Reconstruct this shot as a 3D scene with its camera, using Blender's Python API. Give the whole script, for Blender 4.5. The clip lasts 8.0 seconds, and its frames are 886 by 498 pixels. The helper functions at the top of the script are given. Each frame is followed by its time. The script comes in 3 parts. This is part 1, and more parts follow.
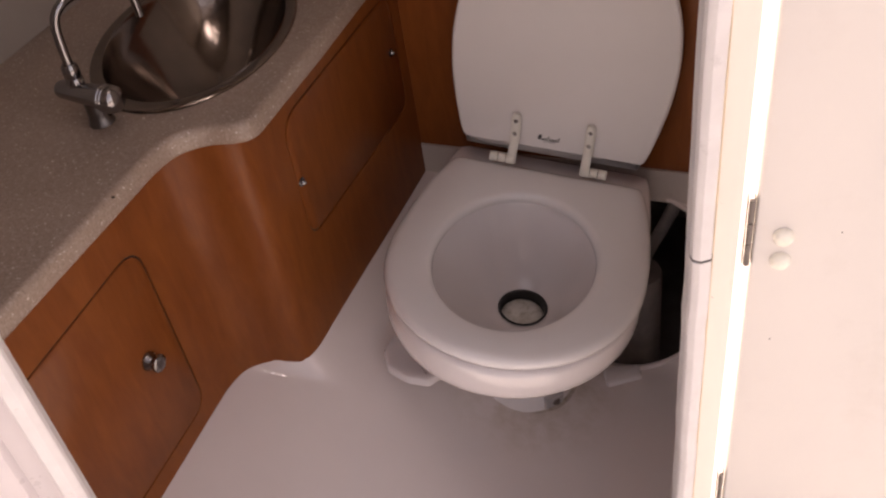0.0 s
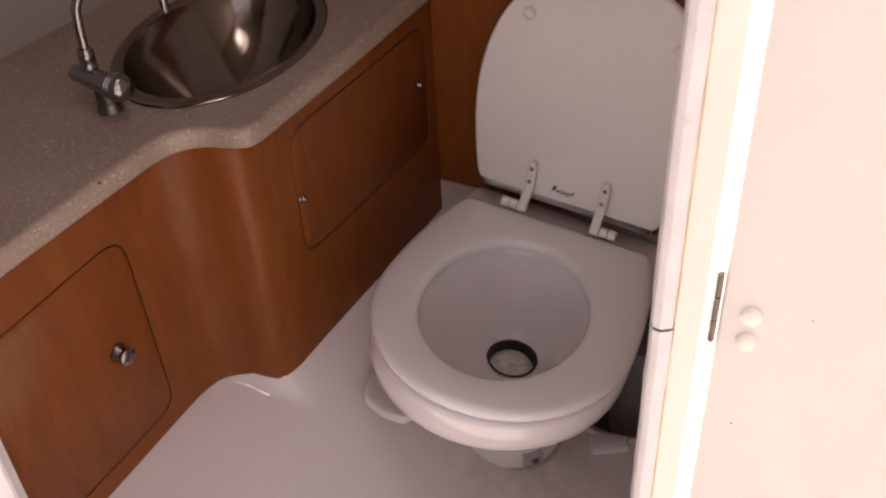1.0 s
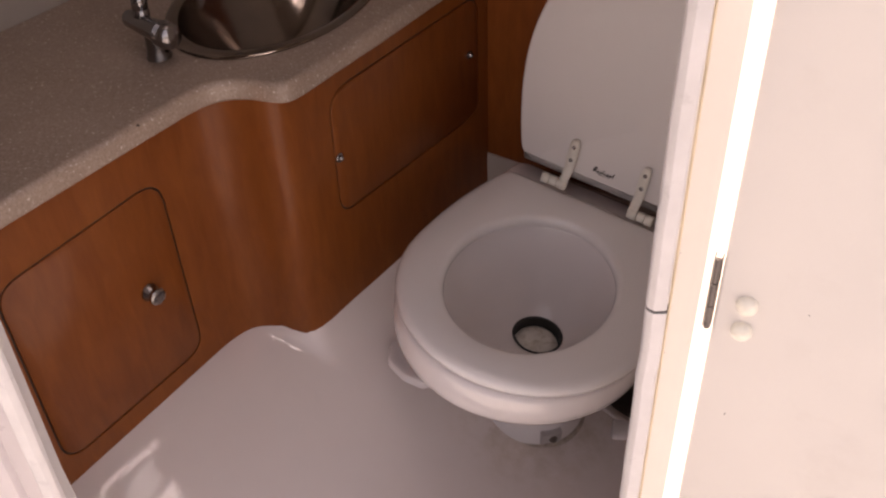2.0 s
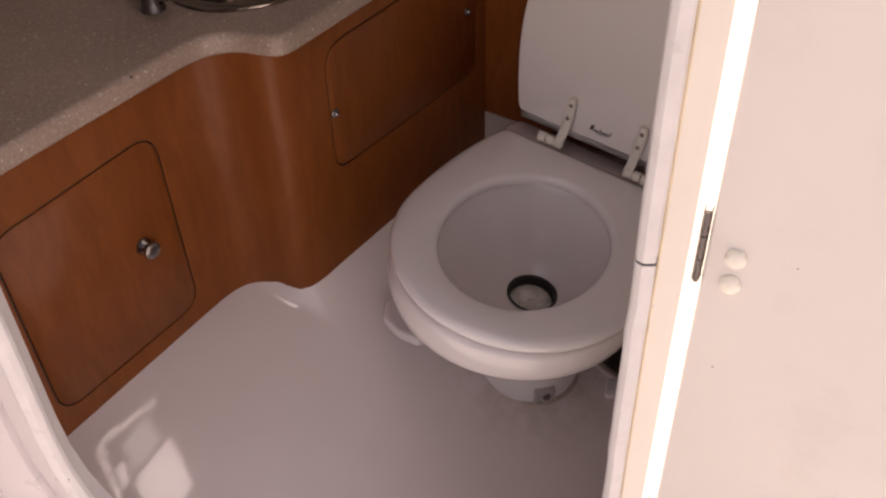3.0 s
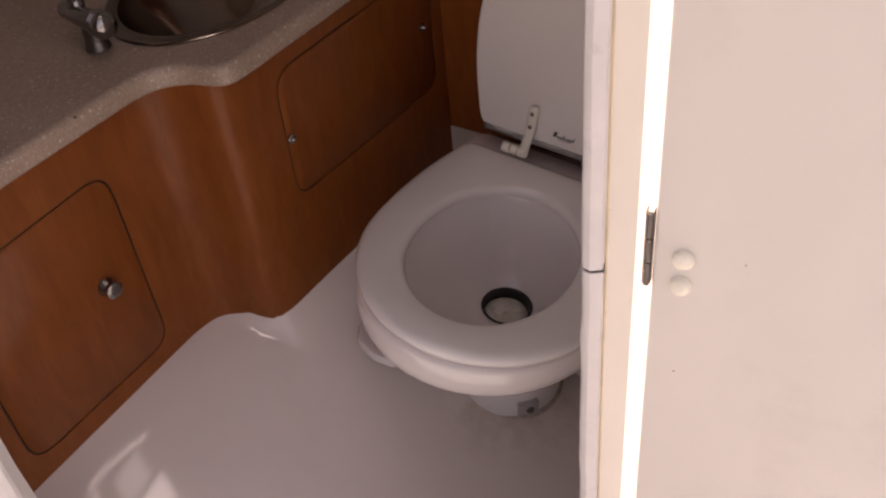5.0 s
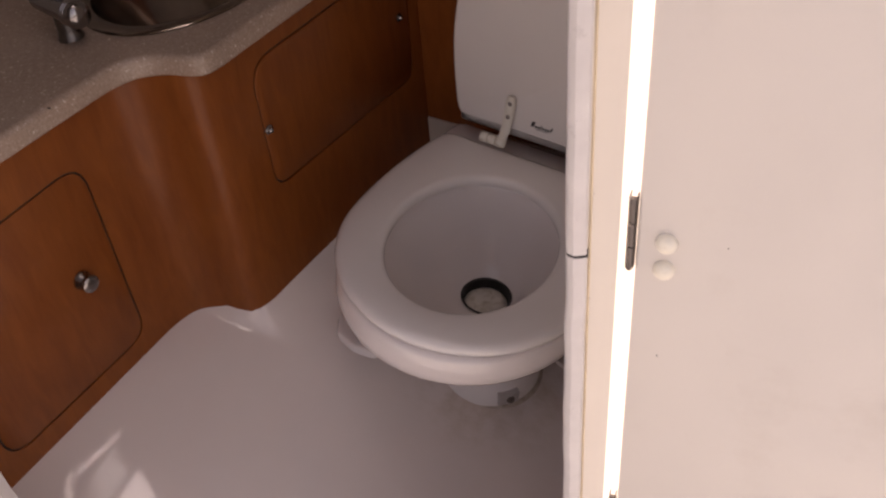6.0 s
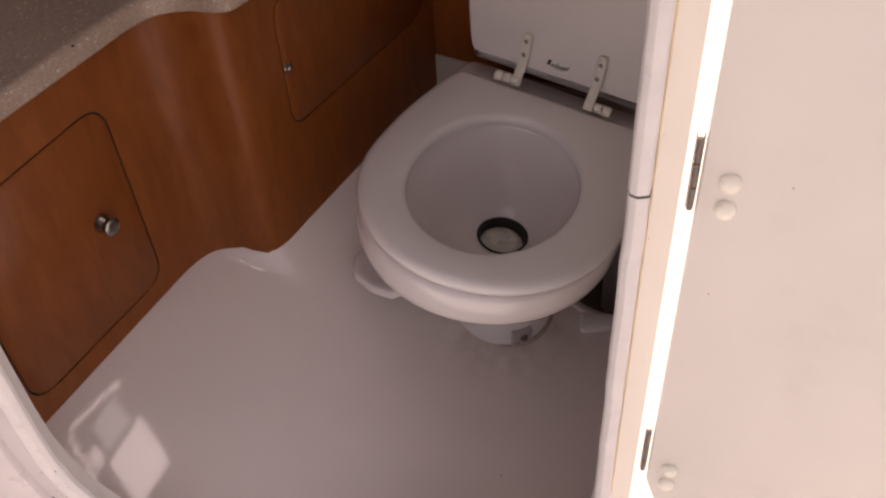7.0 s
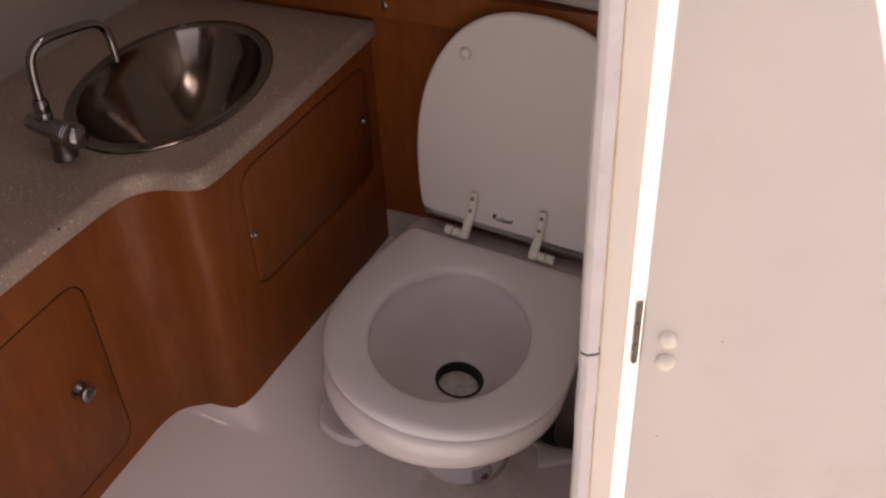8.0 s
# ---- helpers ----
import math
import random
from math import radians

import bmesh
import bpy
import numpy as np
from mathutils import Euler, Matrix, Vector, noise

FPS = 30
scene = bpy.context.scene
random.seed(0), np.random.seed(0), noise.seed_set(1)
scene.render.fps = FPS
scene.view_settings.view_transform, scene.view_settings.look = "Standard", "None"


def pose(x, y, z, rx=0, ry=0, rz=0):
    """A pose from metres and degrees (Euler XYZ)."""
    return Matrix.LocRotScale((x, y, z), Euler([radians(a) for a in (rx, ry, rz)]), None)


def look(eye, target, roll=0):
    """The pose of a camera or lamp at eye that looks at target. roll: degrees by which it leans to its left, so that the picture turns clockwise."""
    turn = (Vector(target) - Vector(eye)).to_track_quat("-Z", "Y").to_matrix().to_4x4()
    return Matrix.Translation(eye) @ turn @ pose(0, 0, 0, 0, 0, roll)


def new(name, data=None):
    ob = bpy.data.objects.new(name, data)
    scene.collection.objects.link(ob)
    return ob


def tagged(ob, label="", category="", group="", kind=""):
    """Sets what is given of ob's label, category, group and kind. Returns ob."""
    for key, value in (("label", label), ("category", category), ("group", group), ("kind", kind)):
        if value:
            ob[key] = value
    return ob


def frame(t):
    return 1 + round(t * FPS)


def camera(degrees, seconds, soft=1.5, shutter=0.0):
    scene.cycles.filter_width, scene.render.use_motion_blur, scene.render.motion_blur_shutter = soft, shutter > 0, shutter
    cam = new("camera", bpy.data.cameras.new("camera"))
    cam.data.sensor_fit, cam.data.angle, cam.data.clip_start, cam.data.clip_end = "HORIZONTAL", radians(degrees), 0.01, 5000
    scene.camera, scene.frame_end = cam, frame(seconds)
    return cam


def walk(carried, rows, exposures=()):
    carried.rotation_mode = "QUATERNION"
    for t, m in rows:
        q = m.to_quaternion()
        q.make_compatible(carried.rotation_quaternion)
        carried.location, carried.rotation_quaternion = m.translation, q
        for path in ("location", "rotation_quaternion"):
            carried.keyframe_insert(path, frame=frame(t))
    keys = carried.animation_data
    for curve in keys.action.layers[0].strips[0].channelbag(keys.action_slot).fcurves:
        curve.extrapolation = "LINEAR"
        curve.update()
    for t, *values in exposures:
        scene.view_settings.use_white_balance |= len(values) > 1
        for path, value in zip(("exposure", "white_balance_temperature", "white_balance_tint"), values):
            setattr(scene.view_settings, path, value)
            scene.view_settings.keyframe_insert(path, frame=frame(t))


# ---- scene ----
cam = camera(51.3, 8.0, soft=2.3)
PATH = [
    (0, (-0.015, 0.149, 1.223), (-0.707, 1.505, -0.074), -9.6),
    (0.5, (0.021, 0.164, 1.213), (-0.77, 1.512, -0.035), -8.6),
    (1, (0.055, 0.194, 1.19), (-0.763, 1.561, -0.02), -3.7),
    (1.2, (0.076, 0.203, 1.189), (-0.788, 1.534, -0.03), -2.2),
    (2.3, (0.126, 0.218, 1.177), (-0.825, 1.459, -0.07), -2.8),
    (2.5, (0.131, 0.22, 1.174), (-0.82, 1.451, -0.083), -2.8),
    (3, (0.13, 0.214, 1.173), (-0.79, 1.427, -0.124), -2.2),
    (3.5, (0.141, 0.216, 1.173), (-0.752, 1.43, -0.142), -2.3),
    (4, (0.149, 0.228, 1.165), (-0.754, 1.453, -0.132), -3.8),
    (4.5, (0.162, 0.251, 1.162), (-0.785, 1.471, -0.11), -5.5),
    (4.7, (0.163, 0.255, 1.162), (-0.784, 1.476, -0.108), -5.9),
    (5.8, (0.163, 0.251, 1.156), (-0.75, 1.493, -0.119), -7.0),
    (6, (0.157, 0.248, 1.155), (-0.729, 1.5, -0.128), -5.6),
    (6.5, (0.115, 0.231, 1.153), (-0.717, 1.452, -0.195), -4.5),
    (6.8, (0.092, 0.217, 1.155), (-0.717, 1.413, -0.229), -4.2),
    (7, (0.083, 0.208, 1.161), (-0.69, 1.423, -0.227), -4.1),
    (7.5, (0.078, 0.184, 1.205), (-0.61, 1.524, -0.111), -2.2),
    (8, (0.084, 0.16, 1.248), (-0.646, 1.593, 0.06), -3.1),
]
walk(cam, [(t, look(eye, target, roll)) for t, eye, target, roll in PATH], [(0, 0.93, 7700, 30), (0.5, 1.13, 7700, 30), (1, 1.03, 7700, 30), (2.5, 0.77, 7700, 30), (4.5, 0.58, 7700, 30), (6, 0.48, 7700, 30), (6.5, 0.50, 7700, 30), (7, 0.56, 7700, 30), (7.5, 0.60, 7700, 30), (8, 0.50, 7700, 30)])

# ---- light ----
SUN_AZ = (0.75, 0.66)
world = bpy.data.worlds.new("world")
scene.world = world
world.use_nodes = True
wn = world.node_tree
sky = wn.nodes.new("ShaderNodeTexSky")
sky.sky_type = "NISHITA"
sky.sun_disc = False
sky.sun_elevation = radians(42)
sky.sun_rotation = math.atan2(SUN_AZ[0], SUN_AZ[1])
haze = wn.nodes.new("ShaderNodeHueSaturation")
haze.inputs["Saturation"].default_value = 0.35
wn.links.new(sky.outputs[0], haze.inputs["Color"])
wn.links.new(haze.outputs[0], wn.nodes["Background"].inputs[0])
wn.nodes["Background"].inputs[1].default_value = 0.15

sun_data = bpy.data.lights.new("sun", "SUN")
sun_data.energy, sun_data.angle, sun_data.color = 4.5, radians(0.5), (1.0, 0.93, 0.82)
sun = new("sun", sun_data)
sun.matrix_world = look((3 * SUN_AZ[0], 3 * SUN_AZ[1], 2.7), (0, 0, 0))


# area lamps added at an unseen roof hatch, placed for their reflection in the floor: the clear light and its corner,
# the tinted pane, two slits beside the frame
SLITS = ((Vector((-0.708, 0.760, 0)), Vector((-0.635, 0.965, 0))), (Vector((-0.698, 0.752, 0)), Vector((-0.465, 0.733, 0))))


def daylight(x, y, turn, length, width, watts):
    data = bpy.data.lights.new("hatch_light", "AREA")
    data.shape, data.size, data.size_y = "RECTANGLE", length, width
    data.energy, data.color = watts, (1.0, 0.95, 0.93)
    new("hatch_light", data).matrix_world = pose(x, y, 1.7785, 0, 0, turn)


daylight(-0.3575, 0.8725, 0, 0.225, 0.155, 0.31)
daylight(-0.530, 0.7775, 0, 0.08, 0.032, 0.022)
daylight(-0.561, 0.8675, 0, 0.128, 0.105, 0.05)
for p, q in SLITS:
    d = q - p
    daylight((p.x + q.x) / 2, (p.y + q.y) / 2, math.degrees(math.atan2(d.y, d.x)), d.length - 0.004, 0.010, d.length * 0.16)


# ---- materials ----
def material(name):
    m = bpy.data.materials.new(name)
    m.use_nodes = True
    nt = m.node_tree
    return m, nt, nt.nodes["Principled BSDF"]


def coords(nt, scale=(1, 1, 1), rot=(0, 0, 0)):
    tc = nt.nodes.new("ShaderNodeTexCoord")
    mp = nt.nodes.new("ShaderNodeMapping")
    mp.inputs["Scale"].default_value = scale
    mp.inputs["Rotation"].default_value = [radians(a) for a in rot]
    nt.links.new(tc.outputs["Object"], mp.inputs[0])
    return mp.outputs[0]


def noise_tex(nt, vec, scale, detail=4.0, rough=0.55, dist=0.0):
    n = nt.nodes.new("ShaderNodeTexNoise")
    n.inputs["Scale"].default_value = scale
    n.inputs["Detail"].default_value = detail
    n.inputs["Roughness"].default_value = rough
    n.inputs["Distortion"].default_value = dist
    nt.links.new(vec, n.inputs["Vector"])
    return n.outputs["Fac"]


def ramp(nt, fac, stops):
    r = nt.nodes.new("ShaderNodeValToRGB")
    while len(r.color_ramp.elements) < len(stops):
        r.color_ramp.elements.new(0.5)
    for e, (p, c) in zip(r.color_ramp.elements, stops):
        e.position = p
        e.color = (*c, 1) if len(c) == 3 else c
    nt.links.new(fac, r.inputs[0])
    return r.outputs[0]


def mix(nt, fac, a, b, mode="MIX"):
    m = nt.nodes.new("ShaderNodeMix")
    m.data_type, m.blend_type = "RGBA", mode
    for sock, v in ((m.inputs[0], fac), (m.inputs[6], a), (m.inputs[7], b)):
        if isinstance(v, (int, float)):
            sock.default_value = v
        elif isinstance(v, tuple):
            sock.default_value = (*v, 1)
        else:
            nt.links.new(v, sock)
    return m.outputs[2]


def bump(nt, bsdf, fac, strength, distance=0.002):
    b = nt.nodes.new("ShaderNodeBump")
    b.inputs["Strength"].default_value = strength
    b.inputs["Distance"].default_value = distance
    nt.links.new(fac, b.inputs["Height"])
    nt.links.new(b.outputs[0], bsdf.inputs["Normal"])


def plain(name, colour, rough=0.4, metal=0.0, vary=0.06, scale=14, coat=0.0, spec=0.5, stain=None, stain_scale=6, stain_at=(0.6, 0.8)):
    """A painted or moulded surface with faint mottling, fine grain and optional stains."""
    m, nt, b = material(name)
    v = coords(nt)
    f = noise_tex(nt, v, scale, 5)
    lo = tuple(c * (1 - vary) for c in colour)
    hi = tuple(min(1, c * (1 + vary)) for c in colour)
    col = ramp(nt, f, [(0.3, lo), (0.7, hi)])
    if stain:
        s = ramp(nt, noise_tex(nt, v, stain_scale, 6, 0.65), [(stain_at[0], (0, 0, 0)), (stain_at[1], (1, 1, 1))])
        col = mix(nt, s, col, stain)
    nt.links.new(col, b.inputs["Base Color"])
    r = ramp(nt, noise_tex(nt, v, scale * 3, 3), [(0.3, (rough * 0.85,) * 3), (0.7, (min(1, rough * 1.15),) * 3)])
    nt.links.new(r, b.inputs["Roughness"])
    b.inputs["Metallic"].default_value = metal
    b.inputs["Coat Weight"].default_value = coat
    b.inputs["Coat Roughness"].default_value = 0.08
    b.inputs["Specular IOR Level"].default_value = spec
    bump(nt, b, noise_tex(nt, v, scale * 12, 3), 0.05, 0.001)
    return m


def wood(name, dark, light, rot=(0, 0, 0)):
    """Varnished cherry veneer with upright grain."""
    m, nt, b = material(name)
    v = coords(nt, (1, 1, 0.22), rot)
    g = noise_tex(nt, v, 60, 8, 0.6, 0.6)
    broad = noise_tex(nt, coords(nt, (1, 1, 0.4), rot), 17, 5, 0.6, 1.2)
    fine = noise_tex(nt, coords(nt, (1, 1, 0.05), rot), 420, 2)
    col = ramp(nt, g, [(0.25, dark), (0.75, light)])
    col = mix(nt, ramp(nt, broad, [(0.42, (0, 0, 0)), (0.72, (0.20,) * 3)]), col, tuple(c * 0.70 for c in dark))
    col = mix(nt, ramp(nt, fine, [(0.55, (0, 0, 0)), (0.80, (0.13,) * 3)]), col, tuple(c * 0.45 for c in dark))
    nt.links.new(col, b.inputs["Base Color"])
    b.inputs["Roughness"].default_value = 0.45
    b.inputs["Specular IOR Level"].default_value = 0.18
    b.inputs["Coat Weight"].default_value = 0.16
    b.inputs["Coat Roughness"].default_value = 0.16
    bump(nt, b, fine, 0.04, 0.0008)
    return m


def speckled(name):
    """Solid-surface worktop: beige with pale and dark chips."""
    m, nt, b = material(name)
    v = coords(nt)
    base = ramp(nt, noise_tex(nt, v, 9, 4), [(0.3, (0.284, 0.210, 0.166)), (0.7, (0.335, 0.252, 0.202))])
    mid = ramp(nt, noise_tex(nt, v, 260, 3, 0.65), [(0.48, (0, 0, 0)), (0.70, (0.62,) * 3)])
    col = mix(nt, mid, base, (0.47, 0.385, 0.325))
    dk = ramp(nt, noise_tex(nt, v, 420, 2, 0.5), [(0.55, (0, 0, 0)), (0.70, (0.55,) * 3)])
    col = mix(nt, dk, col, (0.15, 0.10, 0.075))
    chip = ramp(nt, noise_tex(nt, coords(nt, rot=(20, 35, 50)), 230, 1, 0.4), [(0.68, (0, 0, 0)), (0.76, (0.8,) * 3)])
    col = mix(nt, chip, col, (0.66, 0.57, 0.50))
    nt.links.new(col, b.inputs["Base Color"])
    b.inputs["Roughness"].default_value = 0.34
    bump(nt, b, noise_tex(nt, v, 240, 2), 0.06, 0.0008)
    return m


def steel(name, colour=(0.50, 0.47, 0.44), rough=0.2, scale=(1, 1, 1)):
    m, nt, b = material(name)
    v = coords(nt, scale)
    f = noise_tex(nt, v, 40, 5)
    nt.links.new(ramp(nt, f, [(0.3, tuple(c * 0.86 for c in colour)), (0.7, colour)]), b.inputs["Base Color"])
    nt.links.new(ramp(nt, noise_tex(nt, v, 90, 4), [(0.3, (rough * 0.7,) * 3), (0.7, (rough * 1.3,) * 3)]), b.inputs["Roughness"])
    b.inputs["Metallic"].default_value = 1.0
    return m


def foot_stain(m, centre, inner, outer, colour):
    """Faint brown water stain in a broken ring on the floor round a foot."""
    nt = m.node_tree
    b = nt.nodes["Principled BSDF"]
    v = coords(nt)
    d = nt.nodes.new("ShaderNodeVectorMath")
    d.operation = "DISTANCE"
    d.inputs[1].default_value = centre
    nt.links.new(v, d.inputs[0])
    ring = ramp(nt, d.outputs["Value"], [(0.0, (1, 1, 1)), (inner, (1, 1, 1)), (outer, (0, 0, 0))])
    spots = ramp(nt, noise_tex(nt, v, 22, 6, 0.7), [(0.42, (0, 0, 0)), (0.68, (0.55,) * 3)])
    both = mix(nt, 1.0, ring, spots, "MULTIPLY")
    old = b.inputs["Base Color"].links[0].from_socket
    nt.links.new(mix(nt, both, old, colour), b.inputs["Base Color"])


GELCOAT = plain("white_gelcoat", (0.71, 0.632, 0.60), 0.045, vary=0.02, scale=7, coat=0.4, stain=(0.62, 0.57, 0.53), stain_scale=5, stain_at=(0.62, 0.95))
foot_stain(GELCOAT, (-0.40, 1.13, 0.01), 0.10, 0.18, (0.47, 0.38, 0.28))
DOORWHITE = plain("door_paint", (0.70, 0.663, 0.622), 0.42, vary=0.025, scale=6, stain=(0.60, 0.55, 0.50), stain_scale=5, stain_at=(0.56, 0.86))
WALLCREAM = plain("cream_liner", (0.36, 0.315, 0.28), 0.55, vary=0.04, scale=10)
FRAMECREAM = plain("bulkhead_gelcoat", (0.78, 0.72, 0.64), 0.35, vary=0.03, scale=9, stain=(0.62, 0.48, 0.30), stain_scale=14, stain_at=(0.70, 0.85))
BULKWHITE = plain("bulkhead_white", (0.62, 0.57, 0.572), 0.3, vary=0.03, scale=9, stain=(0.60, 0.52, 0.44), stain_scale=14, stain_at=(0.70, 0.88))
BEAD = plain("yellowed_sealant", (0.74, 0.62, 0.44), 0.5, vary=0.12, scale=40)
VINYL = plain("white_vinyl_trim", (0.665, 0.642, 0.636), 0.38, vary=0.05, scale=40, stain=(0.42, 0.40, 0.40), stain_scale=34, stain_at=(0.62, 0.82))
CHINA = plain("white_china", (0.725, 0.675, 0.665), 0.05, vary=0.015, scale=8, coat=0.8, spec=0.5)
SEATWHITE = plain("seat_enamel", (0.72, 0.69, 0.68), 0.20, vary=0.015, scale=8, coat=0.5)
LIDWHITE = plain("lid_enamel", (0.72, 0.68, 0.66), 0.48, vary=0.015, scale=8, spec=0.3)
PLASTIC = plain("ivory_plastic", (0.70, 0.67, 0.60), 0.38, vary=0.03, scale=30)
CAP = plain("ivory_cap", (0.86, 0.82, 0.71), 0.30, vary=0.03, scale=30)
RISER = plain("riser_paint", (0.52, 0.455, 0.41), 0.45, vary=0.05, scale=12, stain=(0.36, 0.29, 0.24), stain_scale=20, stain_at=(0.6, 0.85))
GAPBROWN = plain("dark_gap_shade", (0.030, 0.017, 0.010), 0.6, vary=0.2, scale=40)
RUBBER = plain("black_rubber", (0.025, 0.023, 0.022), 0.55, vary=0.2, scale=60)
DARKHOLE = plain("bilge_shade", (0.085, 0.068, 0.060), 0.7, vary=0.3, scale=16)
HOSE = plain("grey_hose", (0.22, 0.19, 0.18), 0.5, vary=0.12, scale=50)
PIPE = plain("dark_pipe", (0.16, 0.132, 0.12), 0.5, vary=0.15, scale=40)
GREYSTEM = plain("grey_plastic", (0.40, 0.37, 0.355), 0.4, vary=0.06, scale=30)
DECK = plain("deck_gelcoat", (0.60, 0.58, 0.55), 0.5, vary=0.05, scale=8)
INK = plain("dark_ink", (0.05, 0.045, 0.045), 0.5, vary=0.1, scale=60)
DIRT = plain("dirt", (0.05, 0.035, 0.025), 0.9, vary=0.3, scale=200)
BALL = plain("valve_ball", (0.62, 0.59, 0.54), 0.3, vary=0.10, scale=50, stain=(0.35, 0.30, 0.22), stain_scale=60, stain_at=(0.5, 0.75))
RUSTY = plain("rusted_steel", (0.15, 0.12, 0.10), 0.5, metal=0.3, vary=0.3, scale=150)
GRIME = plain("stained_sealant", (0.42, 0.36, 0.30), 0.6, vary=0.25, scale=60, stain=(0.12, 0.08, 0.05), stain_scale=45, stain_at=(0.5, 0.7))
# steel darkened in colour for the shade on backlit hinges and the tap base
SHADESTEEL = steel("shaded_steel", (0.17, 0.155, 0.15), 0.34)
CHROME = steel("chrome", (0.29, 0.275, 0.275), 0.15)
SATIN = steel("satin_steel", (0.36, 0.34, 0.33), 0.24)
KNOB = steel("dark_knob_steel", (0.30, 0.28, 0.27), 0.26)
BASIN = steel("brushed_basin_steel", (0.28, 0.235, 0.205), 0.13, (1, 1, 1))
WOOD = wood("cherry_veneer", (0.182, 0.047, 0.0105), (0.248, 0.075, 0.0165))
WOOD_DOOR = wood("cherry_veneer_door", (0.178, 0.046, 0.0105), (0.243, 0.073, 0.0165))
WOOD_BACK = wood("cherry_veneer_panel", (0.188, 0.048, 0.0105), (0.255, 0.075, 0.0165))
ACRYLIC, _, acrylic = material("tinted_acrylic")
acrylic.inputs["Base Color"].default_value = (0.62, 0.74, 0.68, 1)
acrylic.inputs["Transmission Weight"].default_value = 1.0
acrylic.inputs["Roughness"].default_value = 0.04
WORKTOP = speckled("speckled_worktop")

# ---- mesh helpers ----
def finish(name, bm, mat, parent=None, label="", smooth=True, angle=40):
    bmesh.ops.recalc_face_normals(bm, faces=bm.faces)
    me = bpy.data.meshes.new(name)
    bm.to_mesh(me)
    bm.free()
    me.materials.append(mat)
    if smooth:
        me.polygons.foreach_set("use_smooth", [True] * len(me.polygons))
        me.set_sharp_from_angle(angle=radians(angle))
    ob = new(name, me)
    if parent:
        ob.parent = parent
    if label:
        ob["label"] = label
    return ob


part = finish


def thing(name, m, label, category, group="", kind=""):
    ob = new(name)
    ob.empty_display_size = 0.05
    ob.matrix_world = m
    return tagged(ob, label, category, group, kind)


def rings(bm, loops, cap_start=False, cap_end=False, closed=True):
    """Skin a row of vertex loops of equal length."""
    made = [[bm.verts.new(p) for p in lp] for lp in loops]
    n = len(made[0])
    for a, b in zip(made, made[1:]):
        for i in range(n if closed else n - 1):
            j = (i + 1) % n
            bm.faces.new((a[i], a[j], b[j], b[i]))
    if cap_start:
        bm.faces.new(made[0][::-1])
    if cap_end:
        bm.faces.new(made[-1])
    return made


def prism(bm, pts, z0, z1):
    """An upright solid over a plan outline."""
    rings(bm, [[(x, y, z0) for x, y in pts], [(x, y, z1) for x, y in pts]], True, True)


def box(bm, x0, x1, y0, y1, z0, z1):
    prism(bm, [(x0, y0), (x1, y0), (x1, y1), (x0, y1)], z0, z1)


def bevel(bm, width, segments=2, angle=35):
    edges = [e for e in bm.edges if len(e.link_faces) == 2 and e.calc_face_angle(0) > radians(angle)]
    bmesh.ops.bevel(bm, geom=edges, offset=width, segments=segments, profile=0.5, affect="EDGES", clamp_overlap=True)


def frame_of(d):
    d = Vector(d).normalized()
    up = Vector((0, 0, 1)) if abs(d.z) < 0.9 else Vector((0, 1, 0))
    s = d.cross(up).normalized()
    return s, s.cross(d).normalized()


def lathe(bm, a, b, profile, n=24):
    """Turned body along the axis a to b; profile of (metres along the axis, radius)."""
    a, b = Vector(a), Vector(b)
    d = (b - a).normalized()
    s, u = frame_of(d)
    rings(bm, [[a + d * h + (s * math.cos(2 * math.pi * i / n) + u * math.sin(2 * math.pi * i / n)) * r for i in range(n)] for h, r in profile], True, True)


def cyl(bm, a, b, r, edge=0.0, n=20):
    h = (Vector(b) - Vector(a)).length
    e = min(edge, r * 0.6, h * 0.4)
    if e:
        lathe(bm, a, b, [(0, r - e), (e * 0.3, r - e * 0.3), (e, r), (h - e, r), (h - e * 0.3, r - e * 0.3), (h, r - e)], n)
    else:
        lathe(bm, a, b, [(0, r), (h, r)], n)


def tube(bm, pts, r, n=14):
    """Round tube along points, with capped ends."""
    pts = [Vector(p) for p in pts]
    loops = []
    s, u = frame_of(pts[1] - pts[0])
    for i, p in enumerate(pts):
        d = (pts[min(i + 1, len(pts) - 1)] - pts[max(i - 1, 0)]).normalized()
        s = (s - d * s.dot(d)).normalized()
        u = d.cross(s)
        loops.append([p + (s * math.cos(2 * math.pi * k / n) + u * math.sin(2 * math.pi * k / n)) * r for k in range(n)])
    rings(bm, loops, True, True)


def smooth_path(pts, steps=8):
    """Catmull-Rom through points of any dimension."""
    pts = [np.array(p, float) for p in pts]
    out = []
    for i in range(len(pts) - 1):
        p0, p1, p2, p3 = pts[max(i - 1, 0)], pts[i], pts[i + 1], pts[min(i + 2, len(pts) - 1)]
        for k in range(steps):
            t = k / steps
            out.append(tuple(0.5 * (2 * p1 + (p2 - p0) * t + (2 * p0 - 5 * p1 + 4 * p2 - p3) * t * t + (3 * p1 - p0 - 3 * p2 + p3) * t ** 3)))
    out.append(tuple(pts[-1]))
    return out


